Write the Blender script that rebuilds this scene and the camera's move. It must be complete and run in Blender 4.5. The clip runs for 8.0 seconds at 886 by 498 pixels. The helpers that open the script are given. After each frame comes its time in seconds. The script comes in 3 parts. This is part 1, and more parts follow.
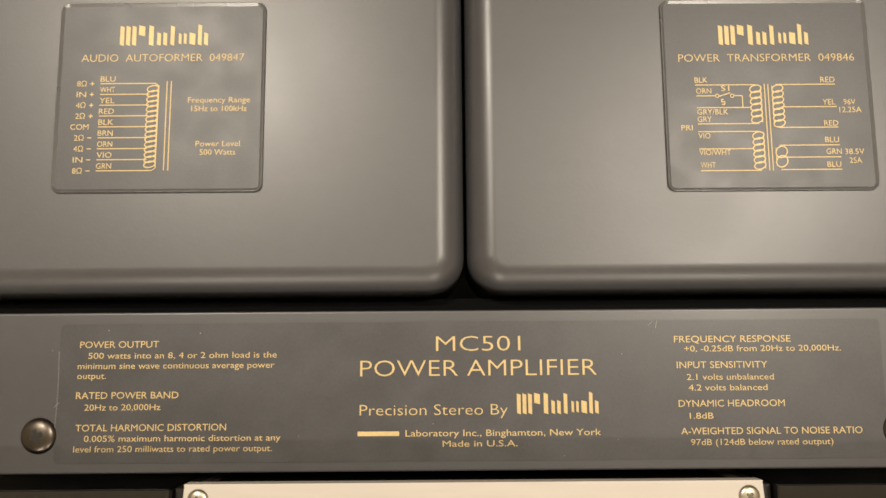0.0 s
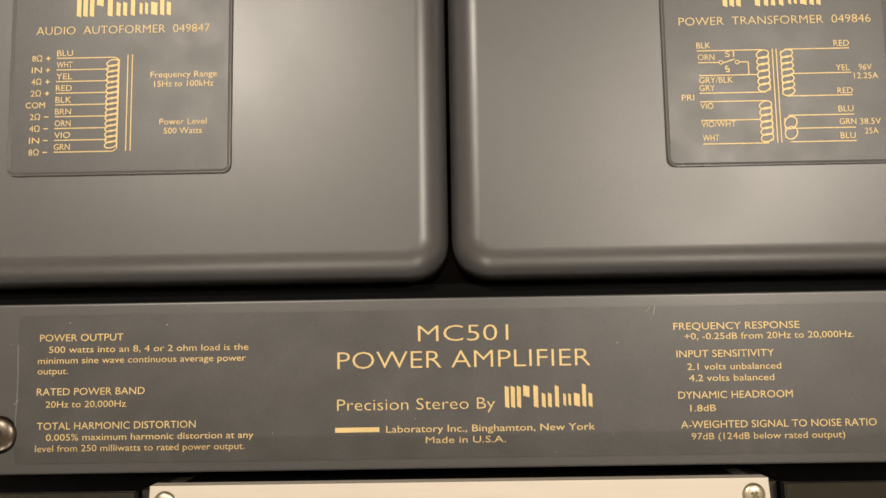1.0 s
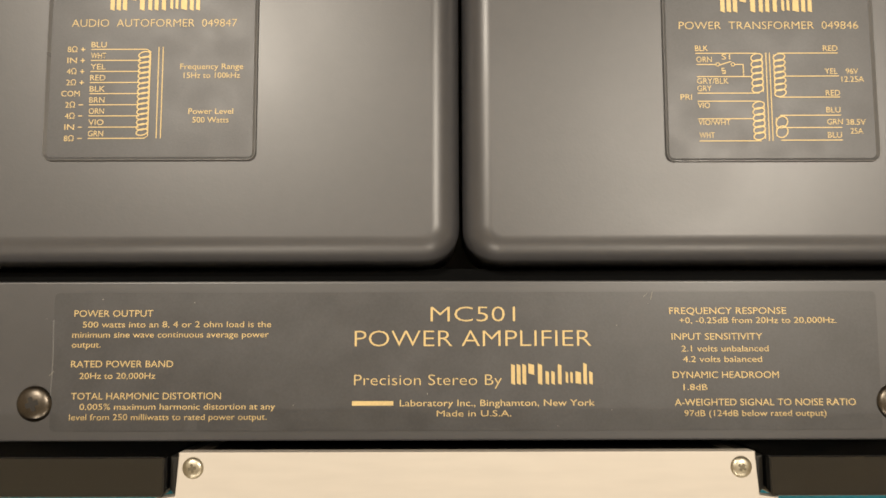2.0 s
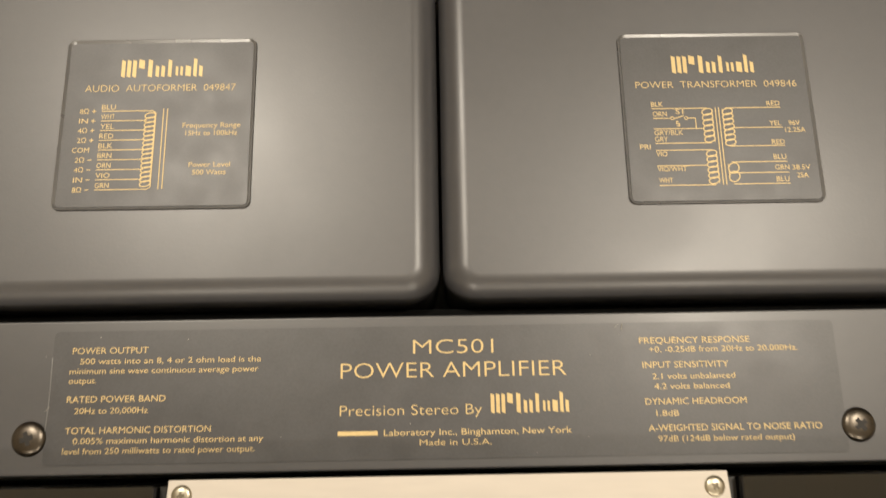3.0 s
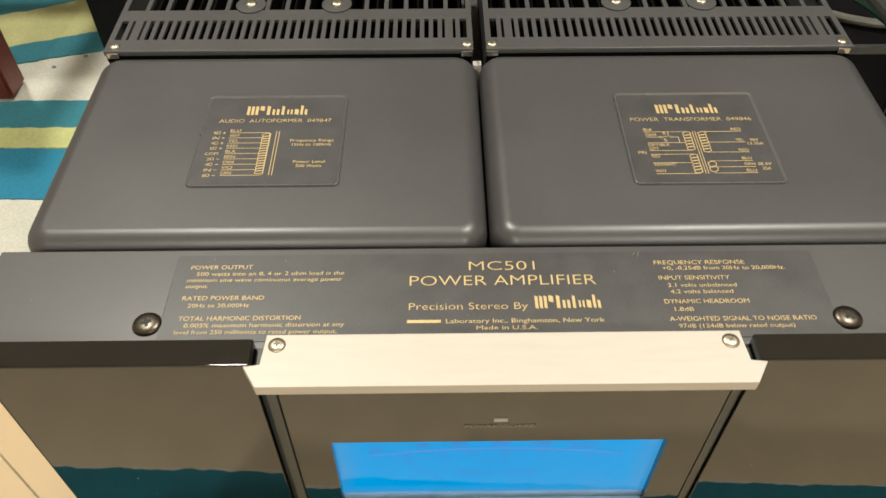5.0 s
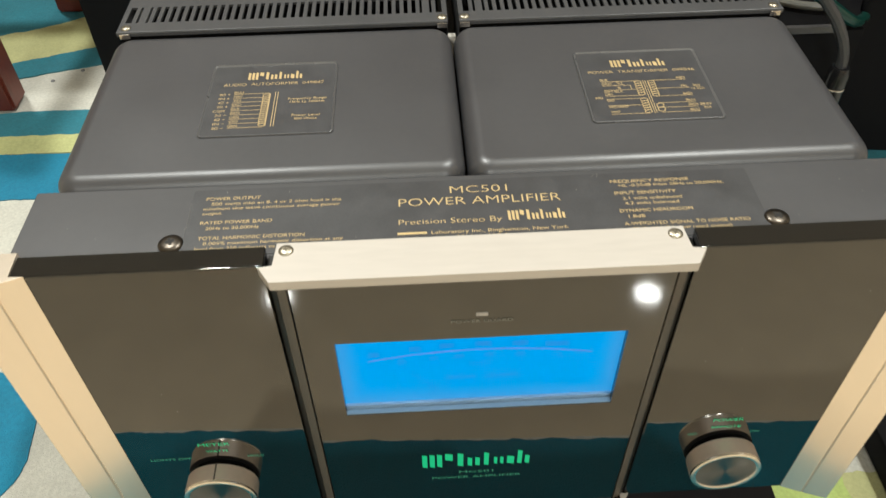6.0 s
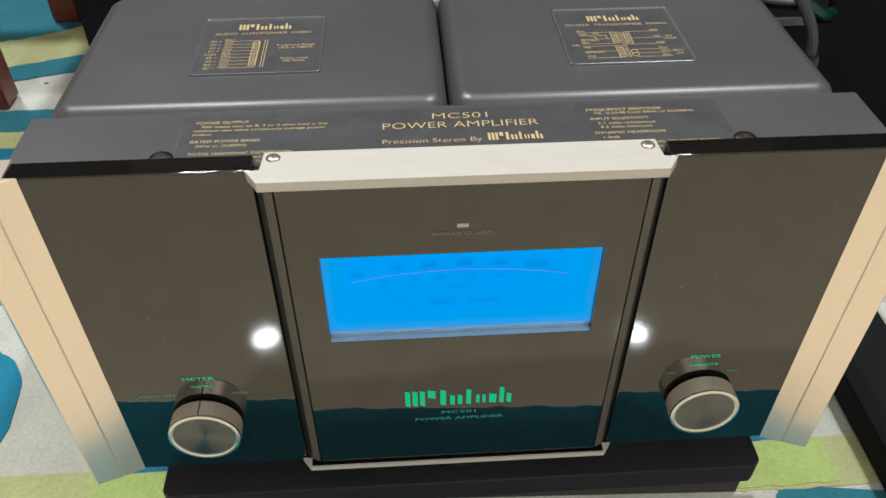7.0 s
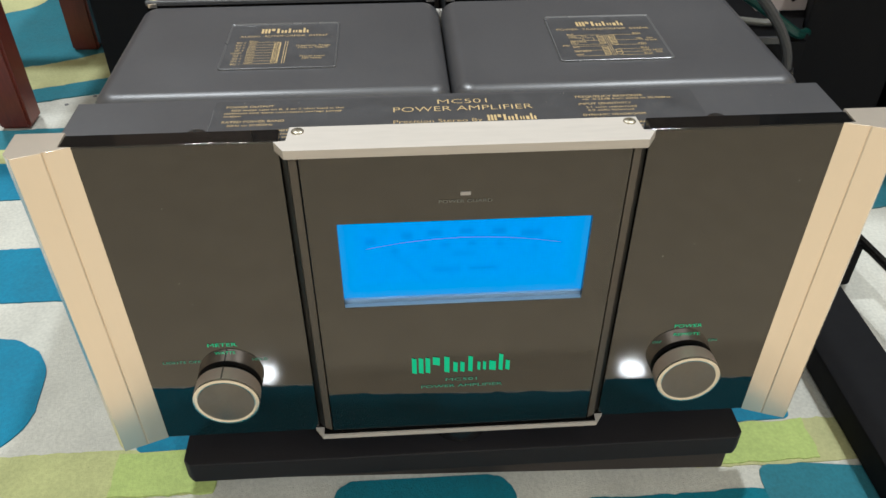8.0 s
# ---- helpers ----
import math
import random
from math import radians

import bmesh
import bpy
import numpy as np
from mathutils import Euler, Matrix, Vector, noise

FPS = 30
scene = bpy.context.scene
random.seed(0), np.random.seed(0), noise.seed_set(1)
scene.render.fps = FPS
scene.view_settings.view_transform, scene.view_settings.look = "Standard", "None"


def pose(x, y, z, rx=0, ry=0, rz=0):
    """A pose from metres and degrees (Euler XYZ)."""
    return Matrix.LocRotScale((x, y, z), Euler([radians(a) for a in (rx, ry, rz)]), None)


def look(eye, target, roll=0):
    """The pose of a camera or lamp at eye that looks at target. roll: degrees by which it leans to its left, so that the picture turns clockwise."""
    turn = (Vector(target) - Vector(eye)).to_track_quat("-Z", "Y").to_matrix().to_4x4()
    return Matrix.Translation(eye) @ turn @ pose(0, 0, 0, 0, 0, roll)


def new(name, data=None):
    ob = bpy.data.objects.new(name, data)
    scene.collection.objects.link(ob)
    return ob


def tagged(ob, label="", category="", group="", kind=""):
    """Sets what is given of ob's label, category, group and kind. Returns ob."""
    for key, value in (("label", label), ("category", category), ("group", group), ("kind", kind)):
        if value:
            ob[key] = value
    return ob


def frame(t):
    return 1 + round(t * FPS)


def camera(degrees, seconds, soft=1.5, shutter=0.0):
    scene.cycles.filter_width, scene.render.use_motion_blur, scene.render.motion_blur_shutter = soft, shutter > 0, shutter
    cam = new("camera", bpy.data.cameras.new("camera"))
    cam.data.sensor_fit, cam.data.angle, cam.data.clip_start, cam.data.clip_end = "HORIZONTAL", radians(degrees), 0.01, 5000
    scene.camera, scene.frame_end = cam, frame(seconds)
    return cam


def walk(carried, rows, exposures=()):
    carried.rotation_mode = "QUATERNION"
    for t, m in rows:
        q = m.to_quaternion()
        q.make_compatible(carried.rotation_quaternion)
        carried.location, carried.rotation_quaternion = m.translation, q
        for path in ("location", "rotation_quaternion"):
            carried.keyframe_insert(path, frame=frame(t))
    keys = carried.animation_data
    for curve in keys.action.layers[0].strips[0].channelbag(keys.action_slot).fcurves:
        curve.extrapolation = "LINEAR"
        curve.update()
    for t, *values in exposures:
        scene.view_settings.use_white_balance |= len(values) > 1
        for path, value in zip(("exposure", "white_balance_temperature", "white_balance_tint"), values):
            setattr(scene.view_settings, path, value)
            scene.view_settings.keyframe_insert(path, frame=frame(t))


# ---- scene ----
# The amplifier's lettered top edge lies Z0 above the rug; x runs along its front, y to its back.
Z0 = 0.268
cam = camera(58.3, 8.0, shutter=0.4)
PATH = [
    (0, (-0.00896, 0.05359, 0.25540), (-0.0057, 0.3368, -1.7244), 0.24),
    (0.5, (-0.00416, 0.05848, 0.24626), (-0.0172, 0.2970, -1.7394), -4.12),
    (1, (-0.00023, 0.05909, 0.23849), (-0.0246, 0.2737, -1.7498), -7.46),
    (1.5, (-0.00400, 0.05904, 0.23583), (-0.0230, 0.2483, -1.7551), -6.24),
    (1.7, (-0.00525, 0.05903, 0.24119), (-0.0194, 0.2466, -1.7499), -4.45),
    (2.8, (-0.00936, 0.03068, 0.27564), (0.0199, 0.4218, -1.6855), 3.67),
    (3, (-0.00331, 0.02481, 0.26611), (0.0179, 0.5245, -1.6704), 1.48),
    (3.5, (-0.00397, -0.01198, 0.25577), (0.0080, 0.7923, -1.5753), 0.30),
    (4, (-0.01020, -0.07187, 0.25787), (-0.0050, 0.9731, -1.4474), 0.31),
    (4.2, (-0.00901, -0.09478, 0.25954), (-0.0130, 1.0308, -1.3937), -0.17),
    (5.3, (-0.02704, -0.16633, 0.24533), (-0.0002, 1.1901, -1.2242), -0.33),
    (5.5, (-0.02586, -0.17856, 0.24978), (0.0096, 1.1834, -1.2144), -0.63),
    (6, (-0.02544, -0.21888, 0.24842), (0.0287, 1.1740, -1.1857), -0.95),
    (6.5, (-0.02659, -0.25215, 0.22876), (0.0502, 1.1827, -1.1624), -0.43),
    (7, (-0.02556, -0.27008, 0.21140), (0.0636, 1.2138, -1.1266), -0.03),
    (7.5, (-0.02946, -0.29386, 0.20435), (0.0739, 1.2309, -1.0858), 0.21),
    (8, (-0.03291, -0.32601, 0.20900), (0.0682, 1.2298, -1.0437), 0.08),
]
UP = Vector((0, 0, Z0))
walk(cam, [(t, look(Vector(eye) + UP, Vector(target) + UP, roll)) for t, eye, target, roll in PATH],
     exposures=[(0, -0.33, 6220, 8), (3, -0.34, 6230, 7), (3.5, -0.46, 6160, 6), (4, -0.34, 6120, 7), (5.5, -0.08, 5570, 1), (6, -0.08, 5370, 2), (6.5, -0.16, 5090, 4), (8, -0.18, 5000, 4)])

# ---- light: a faint interior glow and ceiling downlights ----
world = bpy.data.worlds.new("world")
scene.world = world
world.use_nodes = True
world.node_tree.nodes["Background"].inputs[0].default_value = (1.0, 0.9, 0.78, 1)
world.node_tree.nodes["Background"].inputs[1].default_value = 0.05
CEIL = 2.52
LAMPS = [(-0.755, -2.440, 46), (1.105, -2.36, 46), (-0.74, 1.02, 50), (0.88, 0.62, 46)]
LAMP_COLOUR = (1.0, 0.86, 0.70)


# ---- materials ----
def material(name, colour, rough=0.5, metal=0.0, spread=0.12, scale=60.0, bump=0.0, bump_scale=400.0, ior=1.5,
             rough_spread=0.08, emit=None, strength=0.0, coat=0.0, stretch=(1, 1, 1)):
    """Principled surface with two scales of tone variation, uneven gloss and fine relief."""
    m = bpy.data.materials.new(name)
    m.use_nodes = True
    nt = m.node_tree
    n, l = nt.nodes, nt.links
    b = n["Principled BSDF"]
    tc = n.new("ShaderNodeTexCoord")
    mp = n.new("ShaderNodeMapping")
    mp.inputs["Scale"].default_value = stretch
    l.new(tc.outputs["Object"], mp.inputs["Vector"])
    fine = n.new("ShaderNodeTexNoise")
    fine.inputs["Scale"].default_value = scale * 6
    fine.inputs["Detail"].default_value = 4
    broad = n.new("ShaderNodeTexNoise")
    broad.inputs["Scale"].default_value = scale * 0.35
    broad.inputs["Detail"].default_value = 3
    for t in (fine, broad):
        l.new(mp.outputs[0], t.inputs["Vector"])
    add = n.new("ShaderNodeMath")
    add.operation = "ADD"
    l.new(fine.outputs["Fac"], add.inputs[0])
    l.new(broad.outputs["Fac"], add.inputs[1])
    ramp = n.new("ShaderNodeMapRange")
    ramp.inputs["From Min"].default_value, ramp.inputs["From Max"].default_value = 0.6, 1.4
    ramp.inputs["To Min"].default_value, ramp.inputs["To Max"].default_value = 1 - spread, 1 + spread
    l.new(add.outputs[0], ramp.inputs["Value"])
    mul = n.new("ShaderNodeVectorMath")
    mul.operation = "SCALE"
    mul.inputs[0].default_value = colour
    l.new(ramp.outputs[0], mul.inputs["Scale"])
    l.new(mul.outputs[0], b.inputs["Base Color"])
    rr = n.new("ShaderNodeMapRange")
    rr.inputs["From Min"].default_value, rr.inputs["From Max"].default_value = 0.3, 0.7
    rr.inputs["To Min"].default_value, rr.inputs["To Max"].default_value = rough * (1 - rough_spread), rough * (1 + rough_spread)
    l.new(broad.outputs["Fac"], rr.inputs["Value"])
    l.new(rr.outputs[0], b.inputs["Roughness"])
    b.inputs["Metallic"].default_value = metal
    b.inputs["IOR"].default_value = ior
    b.inputs["Coat Weight"].default_value = coat
    b.inputs["Coat Roughness"].default_value = 0.15
    if bump:
        bn = n.new("ShaderNodeTexNoise")
        bn.inputs["Scale"].default_value = bump_scale
        bn.inputs["Detail"].default_value = 3
        l.new(mp.outputs[0], bn.inputs["Vector"])
        bp = n.new("ShaderNodeBump")
        bp.inputs["Strength"].default_value = bump
        bp.inputs["Distance"].default_value = 0.001
        l.new(bn.outputs["Fac"], bp.inputs["Height"])
        l.new(bp.outputs[0], b.inputs["Normal"])
    if emit:
        b.inputs["Emission Color"].default_value = (*emit, 1)
        b.inputs["Emission Strength"].default_value = strength
    return m


PAINT = material("satin black paint", (0.058, 0.057, 0.060), 0.385, 0, 0.07, 40, 0.02, 900, ior=1.68, rough_spread=0.09)
STICKER = material("matt label film", (0.050, 0.0495, 0.052), 0.40, 0, 0.2, 240, 0.02, 1200, ior=1.6)
PLATE = material("label plate", (0.054, 0.0535, 0.056), 0.41, 0, 0.2, 260, 0.03, 1400, ior=1.55)
GOLD = material("gold print", (0.61, 0.46, 0.215), 0.5, 0.2, 0.12, 200)
GLASS = material("black glass", (0.006, 0.006, 0.006), 0.02, 0, 0.05, 20, 0, ior=1.9, rough_spread=0.3)
TRIM = material("dark satin trim", (0.095, 0.080, 0.062), 0.36, 0, 0.1, 60, ior=1.5)
# Near-black, for black parts and for shade set into gaps as colour.
BLACK = material("black parts and gap shade", (0.003, 0.003, 0.003), 0.7, 0, 0.1, ior=1.15)
ALU = material("champagne brushed aluminium", (0.55, 0.508, 0.45), 0.5, 0.15, 0.06, 60, 0.02, 500, stretch=(0.15, 1, 1))
ALU_END = material("satin aluminium end cap", (0.98, 0.87, 0.72), 0.22, 0.7, 0.02, 40, 0.02, 500, stretch=(1, 1, 0.1))
STEEL = material("polished steel", (0.55, 0.52, 0.48), 0.14, 1, 0.05, 40)
SCREW = material("dark bronze screw", (0.115, 0.10, 0.082), 0.34, 1, 0.3, 300)
FOOT = material("glossy black foot", (0.012, 0.012, 0.013), 0.18, 0, 0.1)
RECESS = material("dark screw recess", (0.012, 0.010, 0.008), 0.6, 0)
RECESS_PALE = material("pale screw recess", (0.15, 0.13, 0.09), 0.5, 0.6)
# Whitish so that the spacer shows light coming through the gap.
SPACER = material("spacer paled for gap light", (0.80, 0.77, 0.70), 0.4, 0, 0.06)
BRASS = material("nickel screw", (0.46, 0.42, 0.33), 0.38, 1, 0.15, 300)
GRILLE = material("grey black grille paint", (0.068, 0.068, 0.070), 0.38, 0, 0.12, 60, 0.05, 900)
KNOB = material("knob aluminium", (0.86, 0.75, 0.64), 0.42, 0.8, 0.05, 60, 0.03, 900)
KNOB_RIM = material("knob rim", (0.9, 0.87, 0.80), 0.2, 1, 0.03, 60)
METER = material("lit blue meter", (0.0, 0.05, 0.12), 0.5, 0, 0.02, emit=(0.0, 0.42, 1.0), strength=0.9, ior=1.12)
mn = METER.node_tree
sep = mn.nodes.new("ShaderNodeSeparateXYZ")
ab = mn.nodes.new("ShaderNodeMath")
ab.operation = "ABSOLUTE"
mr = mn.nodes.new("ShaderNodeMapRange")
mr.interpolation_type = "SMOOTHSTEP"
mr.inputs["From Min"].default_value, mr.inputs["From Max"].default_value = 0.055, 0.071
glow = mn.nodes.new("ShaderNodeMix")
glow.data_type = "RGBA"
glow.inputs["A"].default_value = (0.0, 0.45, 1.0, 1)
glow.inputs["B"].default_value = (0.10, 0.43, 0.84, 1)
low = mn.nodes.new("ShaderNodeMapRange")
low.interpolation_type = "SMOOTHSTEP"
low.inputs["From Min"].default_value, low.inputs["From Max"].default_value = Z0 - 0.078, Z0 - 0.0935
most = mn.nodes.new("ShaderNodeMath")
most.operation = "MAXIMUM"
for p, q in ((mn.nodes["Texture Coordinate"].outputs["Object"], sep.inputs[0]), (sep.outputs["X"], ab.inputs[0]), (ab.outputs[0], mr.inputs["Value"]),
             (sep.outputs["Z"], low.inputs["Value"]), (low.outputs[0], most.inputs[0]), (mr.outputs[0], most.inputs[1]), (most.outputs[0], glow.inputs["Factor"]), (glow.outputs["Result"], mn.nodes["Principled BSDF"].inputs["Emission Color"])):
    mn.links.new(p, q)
METER_EDGE = material("meter surround", (0.30, 0.45, 0.62), 0.5, 0, 0.05)
METER_INK = material("meter ink", (0.0, 0.05, 0.12), 0.5, 0, 0.02, emit=(0.0, 0.29, 0.80), strength=0.9)
METER_ARC = material("meter arc ink", (0.1, 0.05, 0.12), 0.5, 0, 0.02, emit=(0.06, 0.24, 0.80), strength=0.9)
GREEN = material("lit green lettering", (0.0, 0.1, 0.04), 0.4, 0, 0.02, emit=(0.05, 0.46, 0.16), strength=0.95)
GREEN_DIM = material("dim green lettering", (0.0, 0.1, 0.04), 0.4, 0, 0.02, emit=(0.07, 0.22, 0.12), strength=0.8)
GREY_INK = material("grey lettering", (0.20, 0.205, 0.18), 0.5, 0, 0.05)
PANE = bpy.data.materials.new("clear glass")
PANE.use_nodes = True
PANE.node_tree.nodes["Principled BSDF"].inputs["Transmission Weight"].default_value = 1.0
PANE.node_tree.nodes["Principled BSDF"].inputs["Roughness"].default_value = 0.0
PANE.node_tree.nodes["Principled BSDF"].inputs["IOR"].default_value = 1.2
LED = material("unlit indicator", (0.42, 0.40, 0.37), 0.4, 0, 0.05)
RIM = material("satin plate rim", (0.11, 0.11, 0.112), 0.29, 0, 0.1, ior=1.9)
TRIM_DARK = material("black gap trim", (0.016, 0.015, 0.013), 0.35, 0, 0.1, ior=1.5)
CLOTH = material("black speaker finish", (0.006, 0.006, 0.007), 0.8, 0, 0.2, 200, 0.1, 900, ior=1.25)
DUST = material("grey dust", (0.30, 0.28, 0.25), 0.8, 0, 0.1)
BOARD = material("black board", (0.010, 0.009, 0.011), 0.68, 0, 0.2, 60, 0.05, 600)
BOARD_LOW = material("dark brown board", (0.035, 0.028, 0.024), 0.55, 0, 0.15, 60, 0.05, 600)
RUG = material("cream rug pile", (0.58, 0.57, 0.50), 0.95, 0, 0.2, 60, 0.9, 900)
RUG_TEAL = material("teal rug pile", (0.015, 0.16, 0.22), 0.95, 0, 0.2, 60, 0.9, 900)
RUG_BLUE = material("blue rug pile", (0.030, 0.20, 0.33), 0.95, 0, 0.2, 60, 0.9, 900)
RUG_LIME = material("lime rug pile", (0.50, 0.52, 0.23), 0.95, 0, 0.2, 60, 0.9, 900)
RUG_VIVID = material("vivid lime rug pile", (0.45, 0.55, 0.17), 0.95, 0, 0.2, 60, 0.9, 900)
RUG_SEA = material("sea blue rug pile", (0.042, 0.185, 0.24), 0.95, 0, 0.2, 60, 0.9, 900)
RUG_OLIVE = material("olive rug pile", (0.48, 0.48, 0.23), 0.95, 0, 0.15, 60, 0.9, 900)
TILE = material("polished beige tile", (0.57, 0.48, 0.335), 0.038, 0, 0.10, 5, ior=1.6)
PANEL = material("brown panelling", (0.16, 0.115, 0.085), 0.55, 0, 0.2, 6, 0.1, 100)
WALL_DARK = material("dark brown wall panelling", (0.09, 0.065, 0.05), 0.6, 0, 0.2, 6, 0.1, 100)
WALL = material("cream wall", (0.70, 0.65, 0.56), 0.8, 0, 0.04, 6, 0.1, 200)
CEILING = material("white ceiling", (0.80, 0.79, 0.76), 0.9, 0, 0.03, 6)
LINT = material("grey lint", (0.20, 0.20, 0.20), 0.9)
WOOD = material("red mahogany", (0.125, 0.024, 0.013), 0.35, 0, 0.35, 30, 0.05, 300, stretch=(4, 4, 0.4))
CABLE = material("grey braided cable sheath", (0.05, 0.05, 0.053), 0.35, 0, 0.1)
CABLE_PALE = material("pale cable sheath", (0.20, 0.20, 0.18), 0.4, 0, 0.1)
CABLE_GREEN = material("green cable sheath", (0.006, 0.045, 0.036), 0.35, 0, 0.1)
BOXPINK = material("pinkish grey case", (0.55, 0.47, 0.43), 0.5, 0, 0.06, 20)


# ---- mesh helpers ----
def thing(name, at, label, category, group="", kind=""):
    ob = new(name)
    ob.location = at
    ob.empty_display_size = 0.02
    return tagged(ob, label, category, group, kind)


def to_object(name, bm, mat, smooth=True, angle=35):
    bmesh.ops.recalc_face_normals(bm, faces=bm.faces)
    me = bpy.data.meshes.new(name)
    for f in bm.faces:
        f.smooth = smooth
    if smooth:
        lim = radians(angle)
        for e in bm.edges:
            if len(e.link_faces) == 2 and e.calc_face_angle(0) > lim:
                e.smooth = False
    bm.to_mesh(me)
    bm.free()
    me.materials.append(mat)
    ob = new(name, me)
    if smooth:
        wn = ob.modifiers.new("normals", "WEIGHTED_NORMAL")
        wn.keep_sharp, wn.weight = True, 100
    return ob


def part(name, bm, mat, parent, label="", smooth=True, angle=35):
    """Links bm, whose places are in the world, as one mesh under a thing or a part."""
    ob = to_object(name, bm, mat, smooth, angle)
    ob.parent = parent
    if parent.type == "EMPTY":
        ob.matrix_parent_inverse = Matrix.Translation(parent.location).inverted()
    return tagged(ob, label)


def solo(name, bm, mat, label, category, group="", kind="", smooth=True):
    return tagged(to_object(name, bm, mat, smooth), label, category, group, kind)


def add_box(bm, x0, x1, y0, y1, z0, z1, bevel=0.0, seg=2):
    r = bmesh.ops.create_cube(bm, size=1.0, matrix=Matrix.LocRotScale(
        ((x0 + x1) / 2, (y0 + y1) / 2, (z0 + z1) / 2), None, (abs(x1 - x0), abs(y1 - y0), abs(z1 - z0))))
    if bevel:
        edges = {e for v in r["verts"] for e in v.link_edges}
        bmesh.ops.bevel(bm, geom=list(edges), offset=bevel, segments=seg, affect="EDGES", profile=0.5)
    return bm


def box(x0, x1, y0, y1, z0, z1, bevel=0.0, seg=2):
    return add_box(bmesh.new(), x0, x1, y0, y1, z0, z1, bevel, seg)


def prism(outline, z0, z1, bevel=0.0, seg=2, bm=None):
    """An upright prism over a plan outline."""
    bm = bm or bmesh.new()
    low = [bm.verts.new((x, y, z0)) for x, y in outline]
    high = [bm.verts.new((x, y, z1)) for x, y in outline]
    n = len(outline)
    faces = [bm.faces.new(low[::-1]), bm.faces.new(high)]
    for i in range(n):
        faces.append(bm.faces.new((low[i], low[(i + 1) % n], high[(i + 1) % n], high[i])))
    if bevel:
        bmesh.ops.bevel(bm, geom=list({e for f in faces for e in f.edges}), offset=bevel, segments=seg, affect="EDGES", profile=0.5)
    return bm


def rounded(x0, x1, y0, y1, r, n=6):
    """The plan outline of a rectangle with round corners."""
    out = []
    for cx, cy, a in ((x1 - r, y1 - r, 0), (x0 + r, y1 - r, 90), (x0 + r, y0 + r, 180), (x1 - r, y0 + r, 270)):
        for i in range(n + 1):
            b = radians(a + 90 * i / n)
            out.append((cx + r * math.cos(b), cy + r * math.sin(b)))
    return out


def lathe(profile, centre, axis="z", n=40, bm=None):
    """Turns a profile of (radius, height) about an axis through centre; the ends are closed."""
    bm = bm or bmesh.new()
    rings = []
    for r, h in profile:
        ring = []
        for i in range(n):
            a = 2 * math.pi * i / n
            p = (r * math.cos(a), r * math.sin(a), h) if axis == "z" else (r * math.cos(a), -h, r * math.sin(a))
            ring.append(bm.verts.new(Vector(centre) + Vector(p)))
        rings.append(ring)
    for a, b in zip(rings, rings[1:]):
        for i in range(n):
            bm.faces.new((a[i], a[(i + 1) % n], b[(i + 1) % n], b[i]))
    bm.faces.new(rings[0][::-1])
    bm.faces.new(rings[-1])
    return bm


def tube(points, r, sides=10):
    """A round cable through a few points, smoothed."""
    pts = [Vector(p) for p in points]
    dense = []
    for i in range(len(pts) - 1):
        p0, p1, p2, p3 = pts[max(i - 1, 0)], pts[i], pts[i + 1], pts[min(i + 2, len(pts) - 1)]
        for k in range(8):
            u = k / 8
            dense.append(0.5 * (2 * p1 + (p2 - p0) * u + (2 * p0 - 5 * p1 + 4 * p2 - p3) * u * u + (3 * p1 - p0 - 3 * p2 + p3) * u ** 3))
    dense.append(pts[-1])
    bm = bmesh.new()
    rings = []
    for i, p in enumerate(dense):
        d = (dense[min(i + 1, len(dense) - 1)] - dense[max(i - 1, 0)]).normalized()
        s = d.cross(Vector((0.31, 0.2, 0.93))).normalized()
        u = d.cross(s)
        rings.append([bm.verts.new(p + r * (math.cos(2 * math.pi * k / sides) * s + math.sin(2 * math.pi * k / sides) * u)) for k in range(sides)])
    for a, b in zip(rings, rings[1:]):
        for k in range(sides):
            bm.faces.new((a[k], a[(k + 1) % sides], b[(k + 1) % sides], b[k]))
    bm.faces.new(rings[0][::-1])
    bm.faces.new(rings[-1])
    return bm


UPRIGHT = Matrix.Rotation(radians(90), 4, "X")


def lettering(text, x0, x1, base, height, level, mat, parent, upright=False, name="lettering"):
    """One line of print between x0 and x1: base is y on a top (level is z), or z on the front (level is y)."""
    cu = bpy.data.curves.new("text", "FONT")
    cu.body = text
    cu.resolution_u = 3
    cu.offset = 0.0 if upright else -0.012 if height > 0.0025 else -0.001
    ob = bpy.data.objects.new("text", cu)
    scene.collection.objects.link(ob)
    bpy.context.view_layer.update()
    me = bpy.data.meshes.new_from_object(ob.evaluated_get(bpy.context.evaluated_depsgraph_get()))
    cu_offset = cu.offset
    bpy.data.objects.remove(ob)
    bpy.data.curves.remove(cu)
    xs = [v.co.x for v in me.vertices]
    sx = (x1 - x0) / max(max(xs) - min(xs), 1e-6)
    sy = height / (0.7 + 2 * cu_offset)
    place = Matrix.Translation((x0, level, base)) @ UPRIGHT if upright else Matrix.Translation((x0, base, level))
    me.transform(place @ Matrix.Diagonal((sx, sy, 1, 1)) @ Matrix.Translation((-min(xs), 0, 0)))
    me.materials.clear()
    me.materials.append(mat)
    me.name = name
    out = new(name, me)
    out.parent = parent
    if parent.type == "EMPTY":
        out.matrix_parent_inverse = Matrix.Translation(parent.location).inverted()
    return out


def quad(bm, a, b, c, d):
    bm.faces.new([bm.verts.new(p) for p in (a, b, c, d)])


